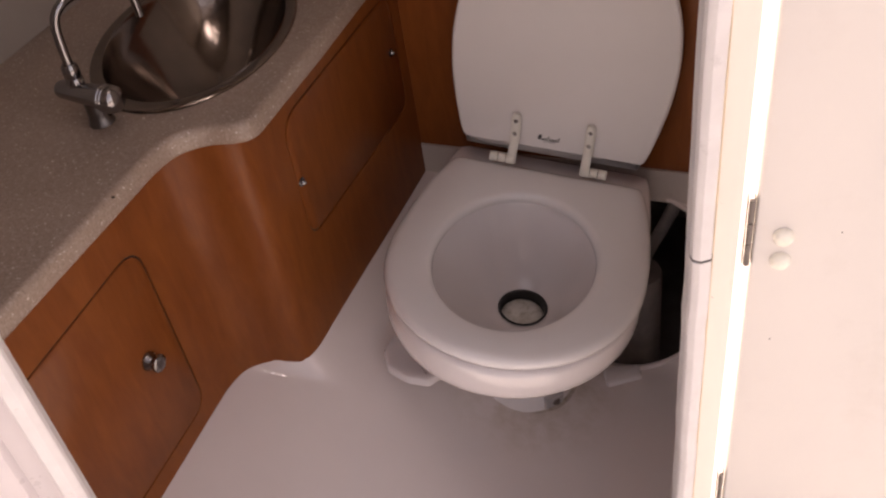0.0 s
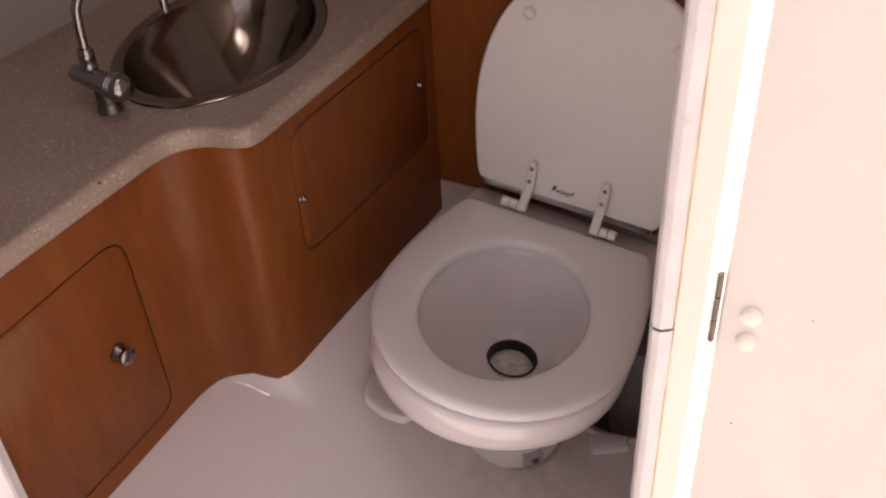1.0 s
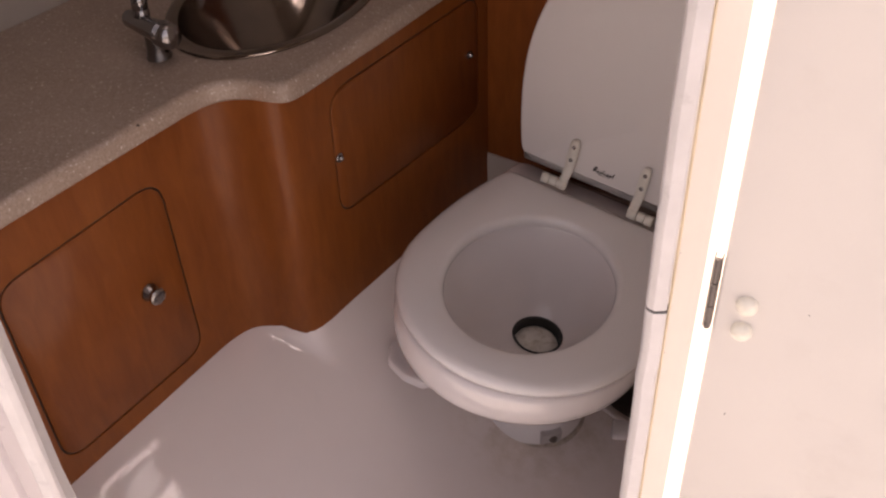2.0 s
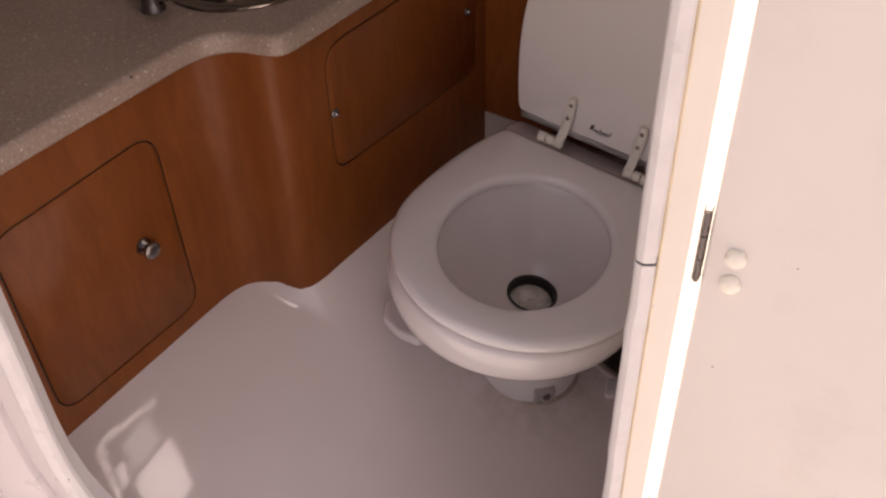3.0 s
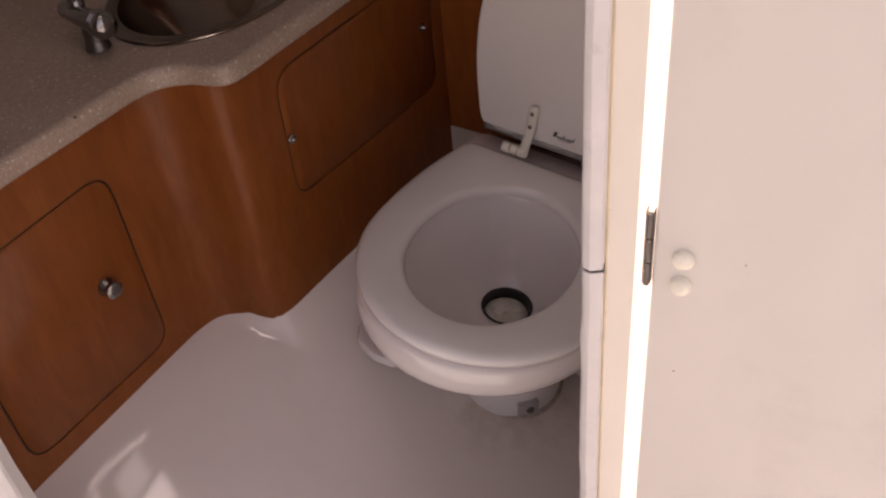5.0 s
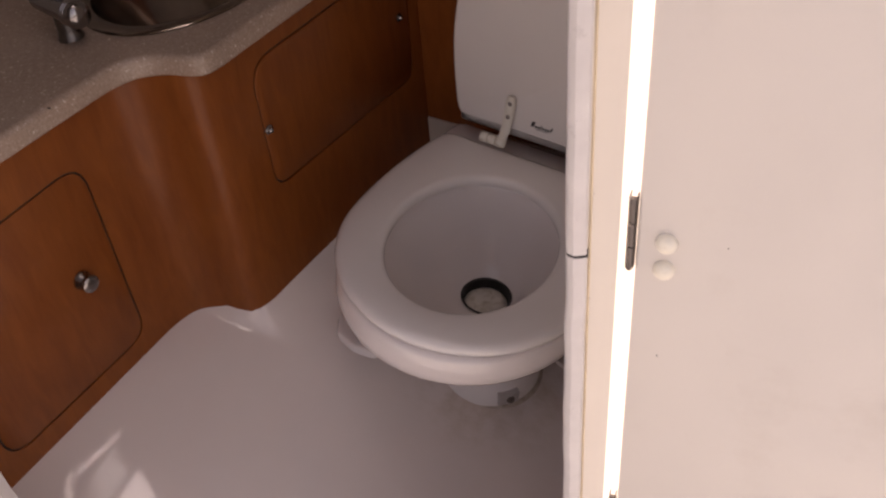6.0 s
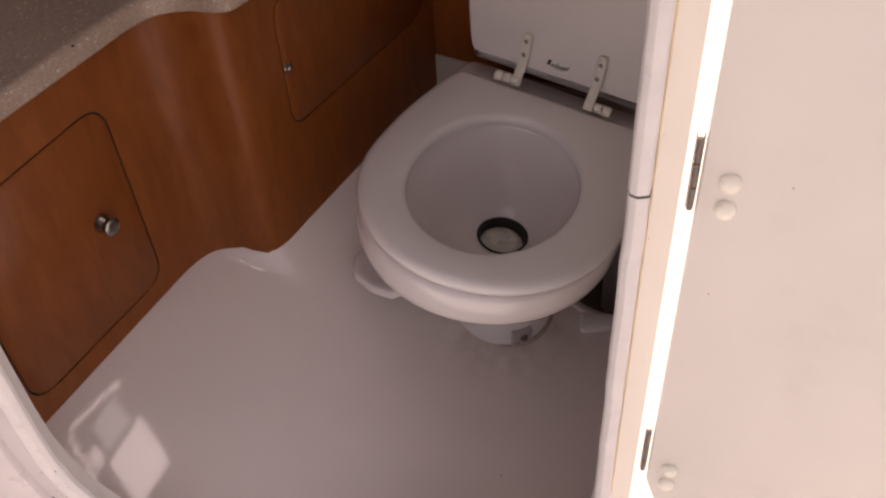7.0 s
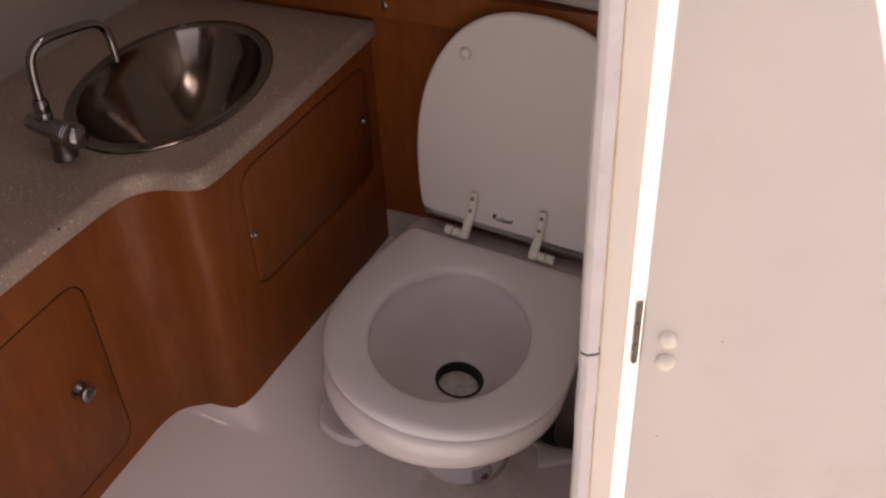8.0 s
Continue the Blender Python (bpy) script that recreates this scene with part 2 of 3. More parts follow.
def rounded(pts, radii, n=7):
    """A polygon with its corners rounded by the given radii."""
    out = []
    for i, p in enumerate(pts):
        p = np.array(p, float)
        a, b = np.array(pts[i - 1], float) - p, np.array(pts[(i + 1) % len(pts)], float) - p
        r = radii[i] if isinstance(radii, (list, tuple)) else radii
        la, lb = np.linalg.norm(a), np.linalg.norm(b)
        a, b = a / la, b / lb
        half = math.acos(max(-1, min(1, float(a @ b)))) / 2
        t = min(r / math.tan(half), 0.49 * la, 0.49 * lb)
        for k in range(n):
            u = k / (n - 1)
            out.append(tuple(p + a * t * (1 - u) ** 2 + b * t * u ** 2))
    return out


def offset(pts, d):
    """Moves a closed outline outwards by d."""
    q = np.array(pts, float)
    area = sum(q[i - 1][0] * q[i][1] - q[i][0] * q[i - 1][1] for i in range(len(q)))
    out = []
    for i in range(len(q)):
        t = q[(i + 1) % len(q)] - q[i - 1]
        t = t / (np.linalg.norm(t) + 1e-12)
        nrm = np.array((t[1], -t[0])) * (1 if area > 0 else -1)
        out.append(tuple(q[i] + nrm * d))
    return out


def cut(ob, cutter):
    """Cuts one solid out of another and removes the cutter."""
    md = ob.modifiers.new("cut", "BOOLEAN")
    md.operation, md.solver, md.object = "DIFFERENCE", "EXACT", cutter
    dg = bpy.context.evaluated_depsgraph_get()
    me = bpy.data.meshes.new_from_object(ob.evaluated_get(dg))
    ob.modifiers.clear()
    mat = ob.data.materials[0]
    ob.data = me
    me.materials.clear()
    me.materials.append(mat)
    me.polygons.foreach_set("material_index", [0] * len(me.polygons))
    me.polygons.foreach_set("use_smooth", [True] * len(me.polygons))
    me.set_sharp_from_angle(angle=radians(40))
    bpy.data.objects.remove(cutter)


# ---- plan ----
ROOF = 1.78
# openings of the unseen roof hatch, placed to fit the reflection seen in the floor: the clear light, the tinted pane
# and the two slits beside the frame
HATCH = ((-0.475, -0.240, 0.79, 0.955), (-0.575, -0.485, 0.757, 0.798), (-0.630, -0.492, 0.81, 0.925))
WALL_L, BACK, WALL_R = -1.088, 1.395, -0.082
COUNTER = 0.648
FOOT = 0.2265
# the worktop rises a little towards the back
RISE = 1.5
LEVEL = pose(0, 0.867, COUNTER, RISE) @ pose(0, -0.867, -COUNTER)
SLOPE = math.tan(radians(7.5))
DOORWAY = pose(-0.089, 0.78, 0, 0, 0, 34)
T34 = math.tan(radians(34))
FRONT = [(-0.757, 0.2)] + smooth_path([(-0.757, 0.70), (-0.757, 0.79), (-0.755, 0.838), (-0.744, 0.872), (-0.716, 0.894), (-0.684, 0.904), (-0.664, 0.917), (-0.657, 0.945), (-0.657, 1.0), (-0.657, 1.1)], 6) + [(-0.657, 1.393)]


def front_x(y):
    for (xa, ya), (xb, yb) in zip(FRONT, FRONT[1:]):
        if ya <= y <= yb:
            return xa + (xb - xa) * (y - ya) / (yb - ya + 1e-9)
    return FRONT[-1][0]


def foot_z(y):
    """Height of the moulding along the cabinet's foot."""
    return min(FOOT, 0.1925 + (FOOT - 0.1925) * (y - 0.5) / 0.42)


# ---- setting ----
def fall(v, e):
    """A straight fall from 1 at v = 0 to 0 at v = 1, with rounded ends."""
    return 0.5 * (1 - v + math.hypot(1 - v, e)) - 0.5 * (-v + math.hypot(v, e))


def pan_fall(x, y):
    """How far the pan still stands above its low plane: an even slope in front, a steeper one beside the toilet."""
    w = min(1, max(0, (y - 0.72) / 0.44))
    w = w * w * (3 - 2 * w)
    front = (fall((x + 0.79) / 0.505, 0.012) / fall((-0.761 + 0.79) / 0.505, 0.012)) ** 1.16
    back = fall((x + 0.67) / 0.23, 0.22) / fall((-0.662 + 0.67) / 0.23, 0.22)
    return front + (back - front) * w


def pan_z(x, y):
    """Height of the pan's upper face."""
    x0 = front_x(y) - 0.004
    base = -(x + 0.354) * SLOPE
    c1 = pan_fall(x, y)
    c1 += (1 - pan_fall(x0, y)) * max(0, 1 - (x - x0) / 0.075) ** 3
    c2 = max(0, 1 - (BACK - 0.003 - y) / 0.17) ** 2
    c3 = max(0, 1 - (WALL_R - x) / 0.05) ** 2
    c = 1 - (1 - c1) * (1 - c2) * (1 - c3)
    return base + (foot_z(y) - base) * c


def build_pan():
    bm = bmesh.new()
    rows, cols = 96, 60
    ys = np.linspace(0.36, BACK - 0.003, rows)
    across = np.zeros((rows, cols))
    for i, y in enumerate(ys):
        x0 = front_x(y) - 0.004
        x1 = max(min(WALL_R, (y - 0.030 - 0.78) / T34 - 0.089), x0 + 0.002)
        across[i] = np.linspace(x0, x1, cols)
    height = np.array([[pan_z(x, y) for x in across[i]] for i, y in enumerate(ys)])
    loops = [[(across[i, k], ys[i], height[i, k]) for k in range(cols)] for i in range(rows)]
    rings(bm, loops, closed=False)
    low = bmesh.ops.extrude_face_region(bm, geom=bm.faces[:])
    bmesh.ops.translate(bm, verts=[v for v in low["geom"] if isinstance(v, bmesh.types.BMVert)], vec=(0, 0, -0.02))
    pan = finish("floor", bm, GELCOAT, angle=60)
    tagged(pan, "glossy white moulded floor pan, coved up to the cabinet", "floor", kind="structure")
    bm = bmesh.new()
    cyl(bm, HOLE_C - HOLE_N * 0.25, HOLE_C + HOLE_N * 0.2, HOLE_R, n=64)
    cutter = finish("cutter", bm, GELCOAT)
    cut(pan, cutter)
    return pan


HOLE_C, HOLE_N, HOLE_R = Vector((-0.258, 1.298, 0.115)), Vector((0.05, -0.80, 0.60)).normalized(), 0.152


def wall(name, bm, mat, label):
    return tagged(finish(name, bm, mat, smooth=True), label, "wall", kind="structure")


def build_walls():
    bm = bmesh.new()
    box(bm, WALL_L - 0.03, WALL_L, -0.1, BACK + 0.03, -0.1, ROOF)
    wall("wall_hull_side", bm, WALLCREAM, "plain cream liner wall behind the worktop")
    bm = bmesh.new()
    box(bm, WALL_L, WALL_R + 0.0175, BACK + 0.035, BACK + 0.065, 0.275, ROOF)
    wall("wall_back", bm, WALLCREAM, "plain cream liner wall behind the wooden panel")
    bm = bmesh.new()
    box(bm, WALL_R, WALL_R + 0.0185, 0.8135, BACK + 0.034, -0.1, ROOF)
    wall("wall_side", bm, FRAMECREAM, "white side wall, sunlit on its outside")
    # bulkhead with the doorway
    bm = bmesh.new()
    outer = [(-1.35, -0.1), (0.0362, -0.1), (0.0362, ROOF), (-1.35, ROOF)]
    prism(bm, outer, 0, 0.018)
    bmesh.ops.transform(bm, matrix=Matrix(((1, 0, 0, 0), (0, 0, 1, 0), (0, 1, 0, 0), (0, 0, 0, 1))), verts=bm.verts)
    bulk = finish("wall_doorway", bm, BULKWHITE)
    bm = bmesh.new()
    prism(bm, OPENING, -0.1, 0.1)
    bmesh.ops.transform(bm, matrix=Matrix(((1, 0, 0, 0), (0, 0, 1, 0), (0, 1, 0, 0), (0, 0, 0, 1))), verts=bm.verts)
    cut(bulk, finish("cutter", bm, FRAMECREAM))
    bulk.matrix_world = DOORWAY
    tagged(bulk, "white moulded bulkhead round the narrow doorway", "wall", kind="structure")
    # the post's cream carries the yellow of bounced light
    bm = bmesh.new()
    box(bm, 0.0098, 0.0366, -0.0045, 0.0, 0.05, 1.70)
    bevel(bm, 0.0015, 2)
    post = finish("door_post", bm, FRAMECREAM)
    post.matrix_world = DOORWAY
    tagged(post, "door post beside the edge trim, bounced light in its cream", "door post", kind="structure")
    bm = bmesh.new()
    plan = [(-1.12, -0.1), (-0.56, -0.1), (-0.56, 0.45), (-0.24, 0.45), (-0.24, 0.70), (WALL_R + 0.028, 0.70), (WALL_R + 0.028, 1.46), (-1.12, 1.46)]
    rings(bm, [[(x, y, z) for x, y in plan] for z in (ROOF, ROOF + 0.03)], True, True)
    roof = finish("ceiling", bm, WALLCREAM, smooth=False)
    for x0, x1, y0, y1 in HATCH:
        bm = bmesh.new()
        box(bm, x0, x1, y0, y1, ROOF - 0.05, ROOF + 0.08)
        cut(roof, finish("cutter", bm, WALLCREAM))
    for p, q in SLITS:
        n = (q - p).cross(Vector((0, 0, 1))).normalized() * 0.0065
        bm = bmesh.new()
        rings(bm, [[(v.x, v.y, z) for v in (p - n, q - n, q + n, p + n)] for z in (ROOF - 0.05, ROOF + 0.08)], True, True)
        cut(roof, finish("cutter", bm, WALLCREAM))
    x0, x1, y0, y1 = HATCH[2]
    bm = bmesh.new()
    box(bm, x0 - 0.008, x1 + 0.008, y0 - 0.008, y1 + 0.008, ROOF + 0.0305, ROOF + 0.0365)
    bevel(bm, 0.001, 1)
    pane = tagged(finish("hatch_pane", bm, ACRYLIC), "tinted acrylic pane added in the unseen roof hatch", "pane", kind="structure")
    pane.visible_shadow = False
    tagged(roof, "plain cream headliner, out of view, with openings for the hatch lamps", "ceiling", kind="structure")
    bm = bmesh.new()
    box(bm, -6, 6, -6, 6, -0.16, -0.12)
    tagged(finish("ground", bm, DECK, smooth=False), "pale moulded deck under and round the compartment", "deck", kind="structure")


OPENING = rounded([(-0.598, 0.12), (0.006, 0.06), (0.003, 1.66), (-0.560, 1.66)], [0.32, 0.10, 0.08, 0.08], 12)


def build_trim():
    """Vinyl edging that wraps the opening's edge, in two lengths that meet with a small gap."""
    trim = thing("edge_trim", DOORWAY, "white vinyl edge trim round the doorway, scuffed, with an open joint", "trim", kind="structure")
    pts = OPENING
    # section: offset into the wall (+ is outwards), depth
    sec = [(-0.0095, 0.004), (-0.0110, 0.001), (-0.0110, -0.0050), (-0.0098, -0.0072), (-0.0062, -0.0104), (-0.0045, -0.0108), (0.0035, -0.0106), (0.0052, -0.0092), (0.006, -0.006), (0.006, 0.0), (-0.001, 0.0), (-0.001, 0.018), (0.0095, 0.020), (0.008, 0.026), (-0.003, 0.026), (-0.0045, 0.020)]
    cols = [offset(pts, o) for o, _ in sec]
    n = len(pts)

    def at(i):
        return [(cols[k][i][0], sec[k][1], cols[k][i][1]) for k in range(len(sec))]

    joint = 0.659
    # walk round from the joint on the hinge side and back to it
    def between(i, j, z):
        a, b = at(i), at(j)
        t = (z - pts[i][1]) / (pts[j][1] - pts[i][1])
        return [tuple(np.array(p) + (np.array(q) - np.array(p)) * t) for p, q in zip(a, b)]

    # index of the last point of the lower hinge-side corner and first of the upper
    lo = max(range(12, 24), key=lambda i: pts[i][1])
    hi = lo + 1
    up = [between(lo, hi, z) for z in np.linspace(joint + 0.0016, 1.5, 24)]
    bm = bmesh.new()
    rng = random.Random(4)
    def wob(loop, a):
        d = rng.uniform(-a, a)
        return [(x + d, y, z) for x, y, z in loop]
    rings(bm, [up[0]] + [wob(l, 0.0006) for l in up[1:]] + [at((hi + k) % n) for k in range(0, 26 - 0)][:24], True, True)
    part("upper_length", bm, VINYL, trim, angle=25)
    bm = bmesh.new()
    low = [between(lo, hi, z) for z in np.linspace(joint - 0.0016, pts[lo][1] + 0.01, 18)]
    seq = [at((lo - k) % n) for k in range(0, n - 23)]
    rings(bm, [low[0]] + [wob(l, 0.0008) for l in low[1:]] + seq, True, True)
    part("lower_length", bm, VINYL, trim, angle=25)
    # black filler stands for the shadow in the open joint
    bm = bmesh.new()
    rings(bm, [[(x + 0.0009, y + 0.0009, z) for x, y, z in between(lo, hi, v)] for v in (joint - 0.004, joint + 0.004)], True, True)
    part("joint_shade", bm, RUBBER, trim, "dark filler for the shade in the open joint")
    bm = bmesh.new()
    bead = [(0.0062, 0.0005), (0.0064, -0.004), (0.0080, -0.0056), (0.0096, -0.0042), (0.0097, 0.0005)]
    bc = [offset(pts, o) for o, _ in bead]
    rings(bm, [[tuple(np.array((bc[k][lo][0], bead[k][1], bc[k][lo][1])) * (1 - u) + np.array((bc[k][hi][0], bead[k][1], bc[k][hi][1])) * u) for k in range(5)] for u in np.linspace(0.02, 0.98, 12)], True, True)
    part("sealant_bead", bm, BEAD, trim, "yellowed bead of sealant")
    # moulded lip outside the trim on the latch side and sill
    bm = bmesh.new()
    lip = [(0.028, 0.0005), (0.032, -0.007), (0.044, -0.010), (0.075, -0.011), (0.088, -0.006), (0.092, 0.0005)]
    lc = [offset(pts, o) for o, _ in lip]
    order = [i % n for i in range(n - 1, n + 17)]
    rings(bm, [[(lc[k][i][0], lip[k][1], lc[k][i][1]) for k in range(len(lip))] for i in order], True, True)
    part("moulded_lip", bm, BULKWHITE, trim)
    return trim


def build_back():
    """Wooden panel over a white riser, and the dark rail above."""
    bm = bmesh.new()
    box(bm, -0.662, WALL_R, BACK, BACK + 0.018, 0.287, 0.70)
    box(bm, -1.086, -0.6625, BACK, BACK + 0.018, 0.60, 0.70)
    tagged(finish("wood_panel", bm, WOOD_BACK), "varnished cherry wall panel behind the toilet lid", "wall panel", kind="structure")
    bm = bmesh.new()
    box(bm, -0.70, WALL_R, BACK - 0.004, BACK + 0.016, 0.222, 0.2865)
    bevel(bm, 0.004, 2)
    tagged(finish("baseboard", bm, RISER), "off-white moulded upstand below the wooden panel", "upstand", kind="structure")
    rail = thing("wooden_rail", pose(0, 0, 0), "dark varnished wooden rail with a steel turn button", "rail")
    bm = bmesh.new()
    rings(bm, [[(x, BACK - 0.014, 0.672 + d), (x, BACK + 0.03, 0.672 + d), (x, BACK + 0.03, 0.722 - d * 0.2), (x, BACK - 0.010, 0.722 - d * 0.2)] for x, d in ((-1.085, 0), (-0.60, 0.0), (WALL_R - 0.002, 0.0))], True, True)
    bevel(bm, 0.003, 2)
    part("board", bm, WOOD, rail)
    bm = bmesh.new()
    lathe(bm, (-0.619, BACK - 0.013, 0.694), (-0.619, BACK - 0.03, 0.694), [(0, 0.0055), (0.002, 0.0058), (0.003, 0.004), (0.005, 0.0035), (0.006, 0.0)], 18)
    part("turn_button", bm, CHROME, rail, "small chrome button")
    bm = bmesh.new()
    tube(bm, smooth_path([(-0.47, BACK + 0.018, 0.741), (-0.36, BACK + 0.008, 0.741), (-0.25, BACK - 0.004, 0.738), (-0.15, BACK - 0.006, 0.732), (-0.088, BACK - 0.006, 0.728)], 6), 0.013)
    tagged(finish("grey_hose", bm, GREYSTEM), "grey flexible hose lying on the wooden rail", "hose")


# ---- vanity ----
def panel_outline(kind):
    if kind == "lower":
        return rounded([(0.541, 0.229), (0.787, 0.244), (0.787, 0.543), (0.541, 0.526)], 0.037, 9)
    return rounded([(1.003, 0.388), (1.366, 0.384), (1.366, 0.598), (1.003, 0.588)], [0.030, 0.032, 0.036, 0.044], 9)


def door_panel(outline, x, name, parent, lift, depth=0.014):
    """A flush panel in its pocket on an upright face across x."""
    bm = bmesh.new()
    pts = offset(outline, -0.0030)
    ins = offset(outline, -0.0042)
    loops = [[(x - depth, y, z) for y, z in pts], [(x + lift - 0.001, y, z) for y, z in pts], [(x + lift, y, z) for y, z in ins]]
    rings(bm, loops, True, True)
    door = part(name, bm, WOOD_DOOR, parent)
    # dark ring whose colour paints in the shade inside the gap
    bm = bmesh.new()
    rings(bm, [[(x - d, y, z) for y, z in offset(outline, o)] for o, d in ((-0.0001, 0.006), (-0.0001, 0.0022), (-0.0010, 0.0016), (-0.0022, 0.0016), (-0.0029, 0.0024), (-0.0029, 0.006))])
    part("gap_shade", bm, GAPBROWN, door, "dark strip for the shade in the gap round the door")
    return door


def pocket(ob, outline, x, depth=0.016):
    bm = bmesh.new()
    rings(bm, [[(x - depth, y, z) for y, z in outline], [(x + 0.05, y, z) for y, z in outline]], True, True)
    cut(ob, finish("cutter", bm, WOOD))


def build_vanity():
    van = thing("vanity_cabinet", pose(0, 0, 0), "glossy cherry veneer vanity cabinet with a curved front", "cabinet")
    bm = bmesh.new()
    pts = [p for p in FRONT if p[1] > 0.37]
    pts = [(-0.757, 0.385)] + pts + [(-1.08, 1.393), (-1.08, 0.17)]
    prism(bm, pts, FOOT - 0.06, COUNTER - 0.028)
    for v in bm.verts:
        if v.co.z > 0.5:
            v.co.z += (v.co.y - 0.867) * math.tan(radians(RISE))
    body = part("body", bm, WOOD, van)
    bm = bmesh.new()
    rings(bm, [sink_ring(0.96, COUNTER - 0.17), sink_ring(0.96, COUNTER + 0.1)], True, True)
    cut(body, finish("cutter", bm, WOOD))
    lower, upper = panel_outline("lower"), panel_outline("upper")
    pocket(body, lower, -0.757)
    pocket(body, upper, -0.657)
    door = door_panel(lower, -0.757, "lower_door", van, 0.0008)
    bm = bmesh.new()
    y, z = 0.727, 0.394
    lathe(bm, (-0.7565, y, z), (-0.72, y, z), [(0, 0.0126), (0.0020, 0.0130), (0.0035, 0.0124), (0.0075, 0.0094), (0.0100, 0.0082), (0.0125, 0.0090), (0.0142, 0.0114), (0.0160, 0.0122), (0.0190, 0.0118), (0.0202, 0.0104), (0.0206, 0.0055), (0.0207, 0.0)], 28)
    part("knob", bm, KNOB, door, "satin steel knob")
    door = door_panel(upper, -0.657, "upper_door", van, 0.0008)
    for y, z in ((1.012, 0.484), (1.338, 0.503)):
        bm = bmesh.new()
        lathe(bm, (-0.6563, y, z), (-0.64, y, z), [(0, 0.0072), (0.0015, 0.0072), (0.003, 0.0058), (0.0032, 0.0044), (0.006, 0.0036), (0.0075, 0.002), (0.0078, 0.0)], 20)
        part("turn_button", bm, CHROME, door, "small chrome turn button")
    return van


SINK_C, SINK_A, SINK_B, SINK_ROT = (-0.831, 1.107), 0.143, 0.206, 18


def sink_ring(scale, z, grow=0.0):
    c, s = math.cos(radians(SINK_ROT)), math.sin(radians(SINK_ROT))
    out = []
    for i in range(72):
        a = 2 * math.pi * i / 72
        x, y = (SINK_A * scale + grow) * math.cos(a), (SINK_B * scale + grow) * math.sin(a)
        out.append((SINK_C[0] + c * x - s * y, SINK_C[1] + s * x + c * y, z))
    return out


def build_worktop():
    bm = bmesh.new()
    edge = []
    fr = [(-0.757, 0.372)] + [p for p in FRONT if p[1] > 0.4]
    for x, y in fr:
        over = float(np.interp(y, (0.80, 0.88, 0.95, 1.12, 1.393), (0.031, 0.028, 0.022, 0.021, 0.010)))
        edge.append((x + over, y))
    edge[0] = (edge[0][0], 0.408)
    edge[-1] = (edge[-1][0], 1.3935)
    tail = [(WALL_L + 0.002, 1.3935), (WALL_L + 0.002, 0.18)]
    z0, z1, r = COUNTER - 0.030, COUNTER, 0.009
    loops = [(r * (1 - math.sin(math.pi / 2 * k / 5)), z0 + 0.006 * (1 - math.cos(math.pi / 2 * k / 5))) for k in range(6)]
    loops += [(r * (1 - math.cos(math.pi / 2 * k / 6)), z1 - r + r * math.sin(math.pi / 2 * k / 6)) for k in range(7)]
    closed = edge + tail
    out = []
    for d, z in loops:
        moved = offset(closed, -d)
        out.append([(x, y, z) for x, y in moved[:len(edge)]] + [(x, y, z) for x, y in tail])
    rings(bm, out, True, True)
    top = finish("worktop", bm, WORKTOP)
    bm = bmesh.new()
    rings(bm, [sink_ring(0.93, COUNTER - 0.2), sink_ring(0.93, COUNTER + 0.1)], True, True)
    cut(top, finish("cutter", bm, WORKTOP))
    top.matrix_world = LEVEL
    tagged(top, "beige speckled solid-surface worktop with a rounded curved edge", "worktop")
    # the basin
    sink = thing("oval_sink", LEVEL, "oval brushed steel sink let into the worktop", "sink")
    bm = bmesh.new()
    z = COUNTER
    prof = [(1.0, z + 0.0005), (1.0, z + 0.002), (0.988, z + 0.0042), (0.960, z + 0.0052), (0.915, z + 0.0046), (0.884, z + 0.0026), (0.870, z - 0.003), (0.862, z - 0.010)]
    for k in range(1, 17):
        q = 0.856 - 0.726 * k / 16
        prof.append((q, z - 0.012 - 0.106 * (1 - (q / 0.856) ** 2.4)))
    rings(bm, [sink_ring(s, zz) for s, zz in prof], False, False)
    part("bowl", bm, BASIN, sink)
    bm = bmesh.new()
    c = Vector((SINK_C[0], SINK_C[1], z - 0.1185))
    lathe(bm, c, c + Vector((0, 0, 0.01)), [(0, 0.026), (0.002, 0.026), (0.003, 0.022), (0.001, 0.018), (0.0008, 0.0)], 28)
    part("drain", bm, SATIN, sink, "round steel drain")
    # the tap
    tap = thing("tap", pose(-0.832, 0.883, COUNTER), "chrome folding tap on the worktop beside the sink", "tap")
    # darker than the chrome, for the shade below the handle
    bm = bmesh.new()
    lathe(bm, (0.001, 0.001, 0), (0.001, 0.001, 0.05), [(0, 0.0165), (0.003, 0.0165), (0.005, 0.0150), (0.014, 0.0135), (0.040, 0.0130)], 28)
    part("base", bm, SHADESTEEL, tap, "grey base darkened for the shade under the handle")
    bm = bmesh.new()
    a, b = Vector((-0.048, 0.003, 0.043)), Vector((0.056, -0.008, 0.041))
    lathe(bm, a, b, [(0, 0.008), (0.002, 0.0105), (0.006, 0.0118), (0.044, 0.0138), (0.068, 0.0150), (0.072, 0.0150)], 30)
    part("valve_body", bm, CHROME, tap)
    d = (b - a).normalized()
    p = a + d * 0.0725
    bm = bmesh.new()
    lathe(bm, p, p + d, [(0, 0.0150), (0.002, 0.0172), (0.005, 0.0172), (0.0062, 0.0160), (0.0074, 0.0172), (0.010, 0.0172), (0.0112, 0.0160), (0.0124, 0.0174), (0.018, 0.0172), (0.022, 0.0152), (0.025, 0.0112), (0.0265, 0.0058), (0.027, 0.0)], 32)
    part("handle", bm, CHROME, tap, "ribbed chrome turning handle")
    bm = bmesh.new()
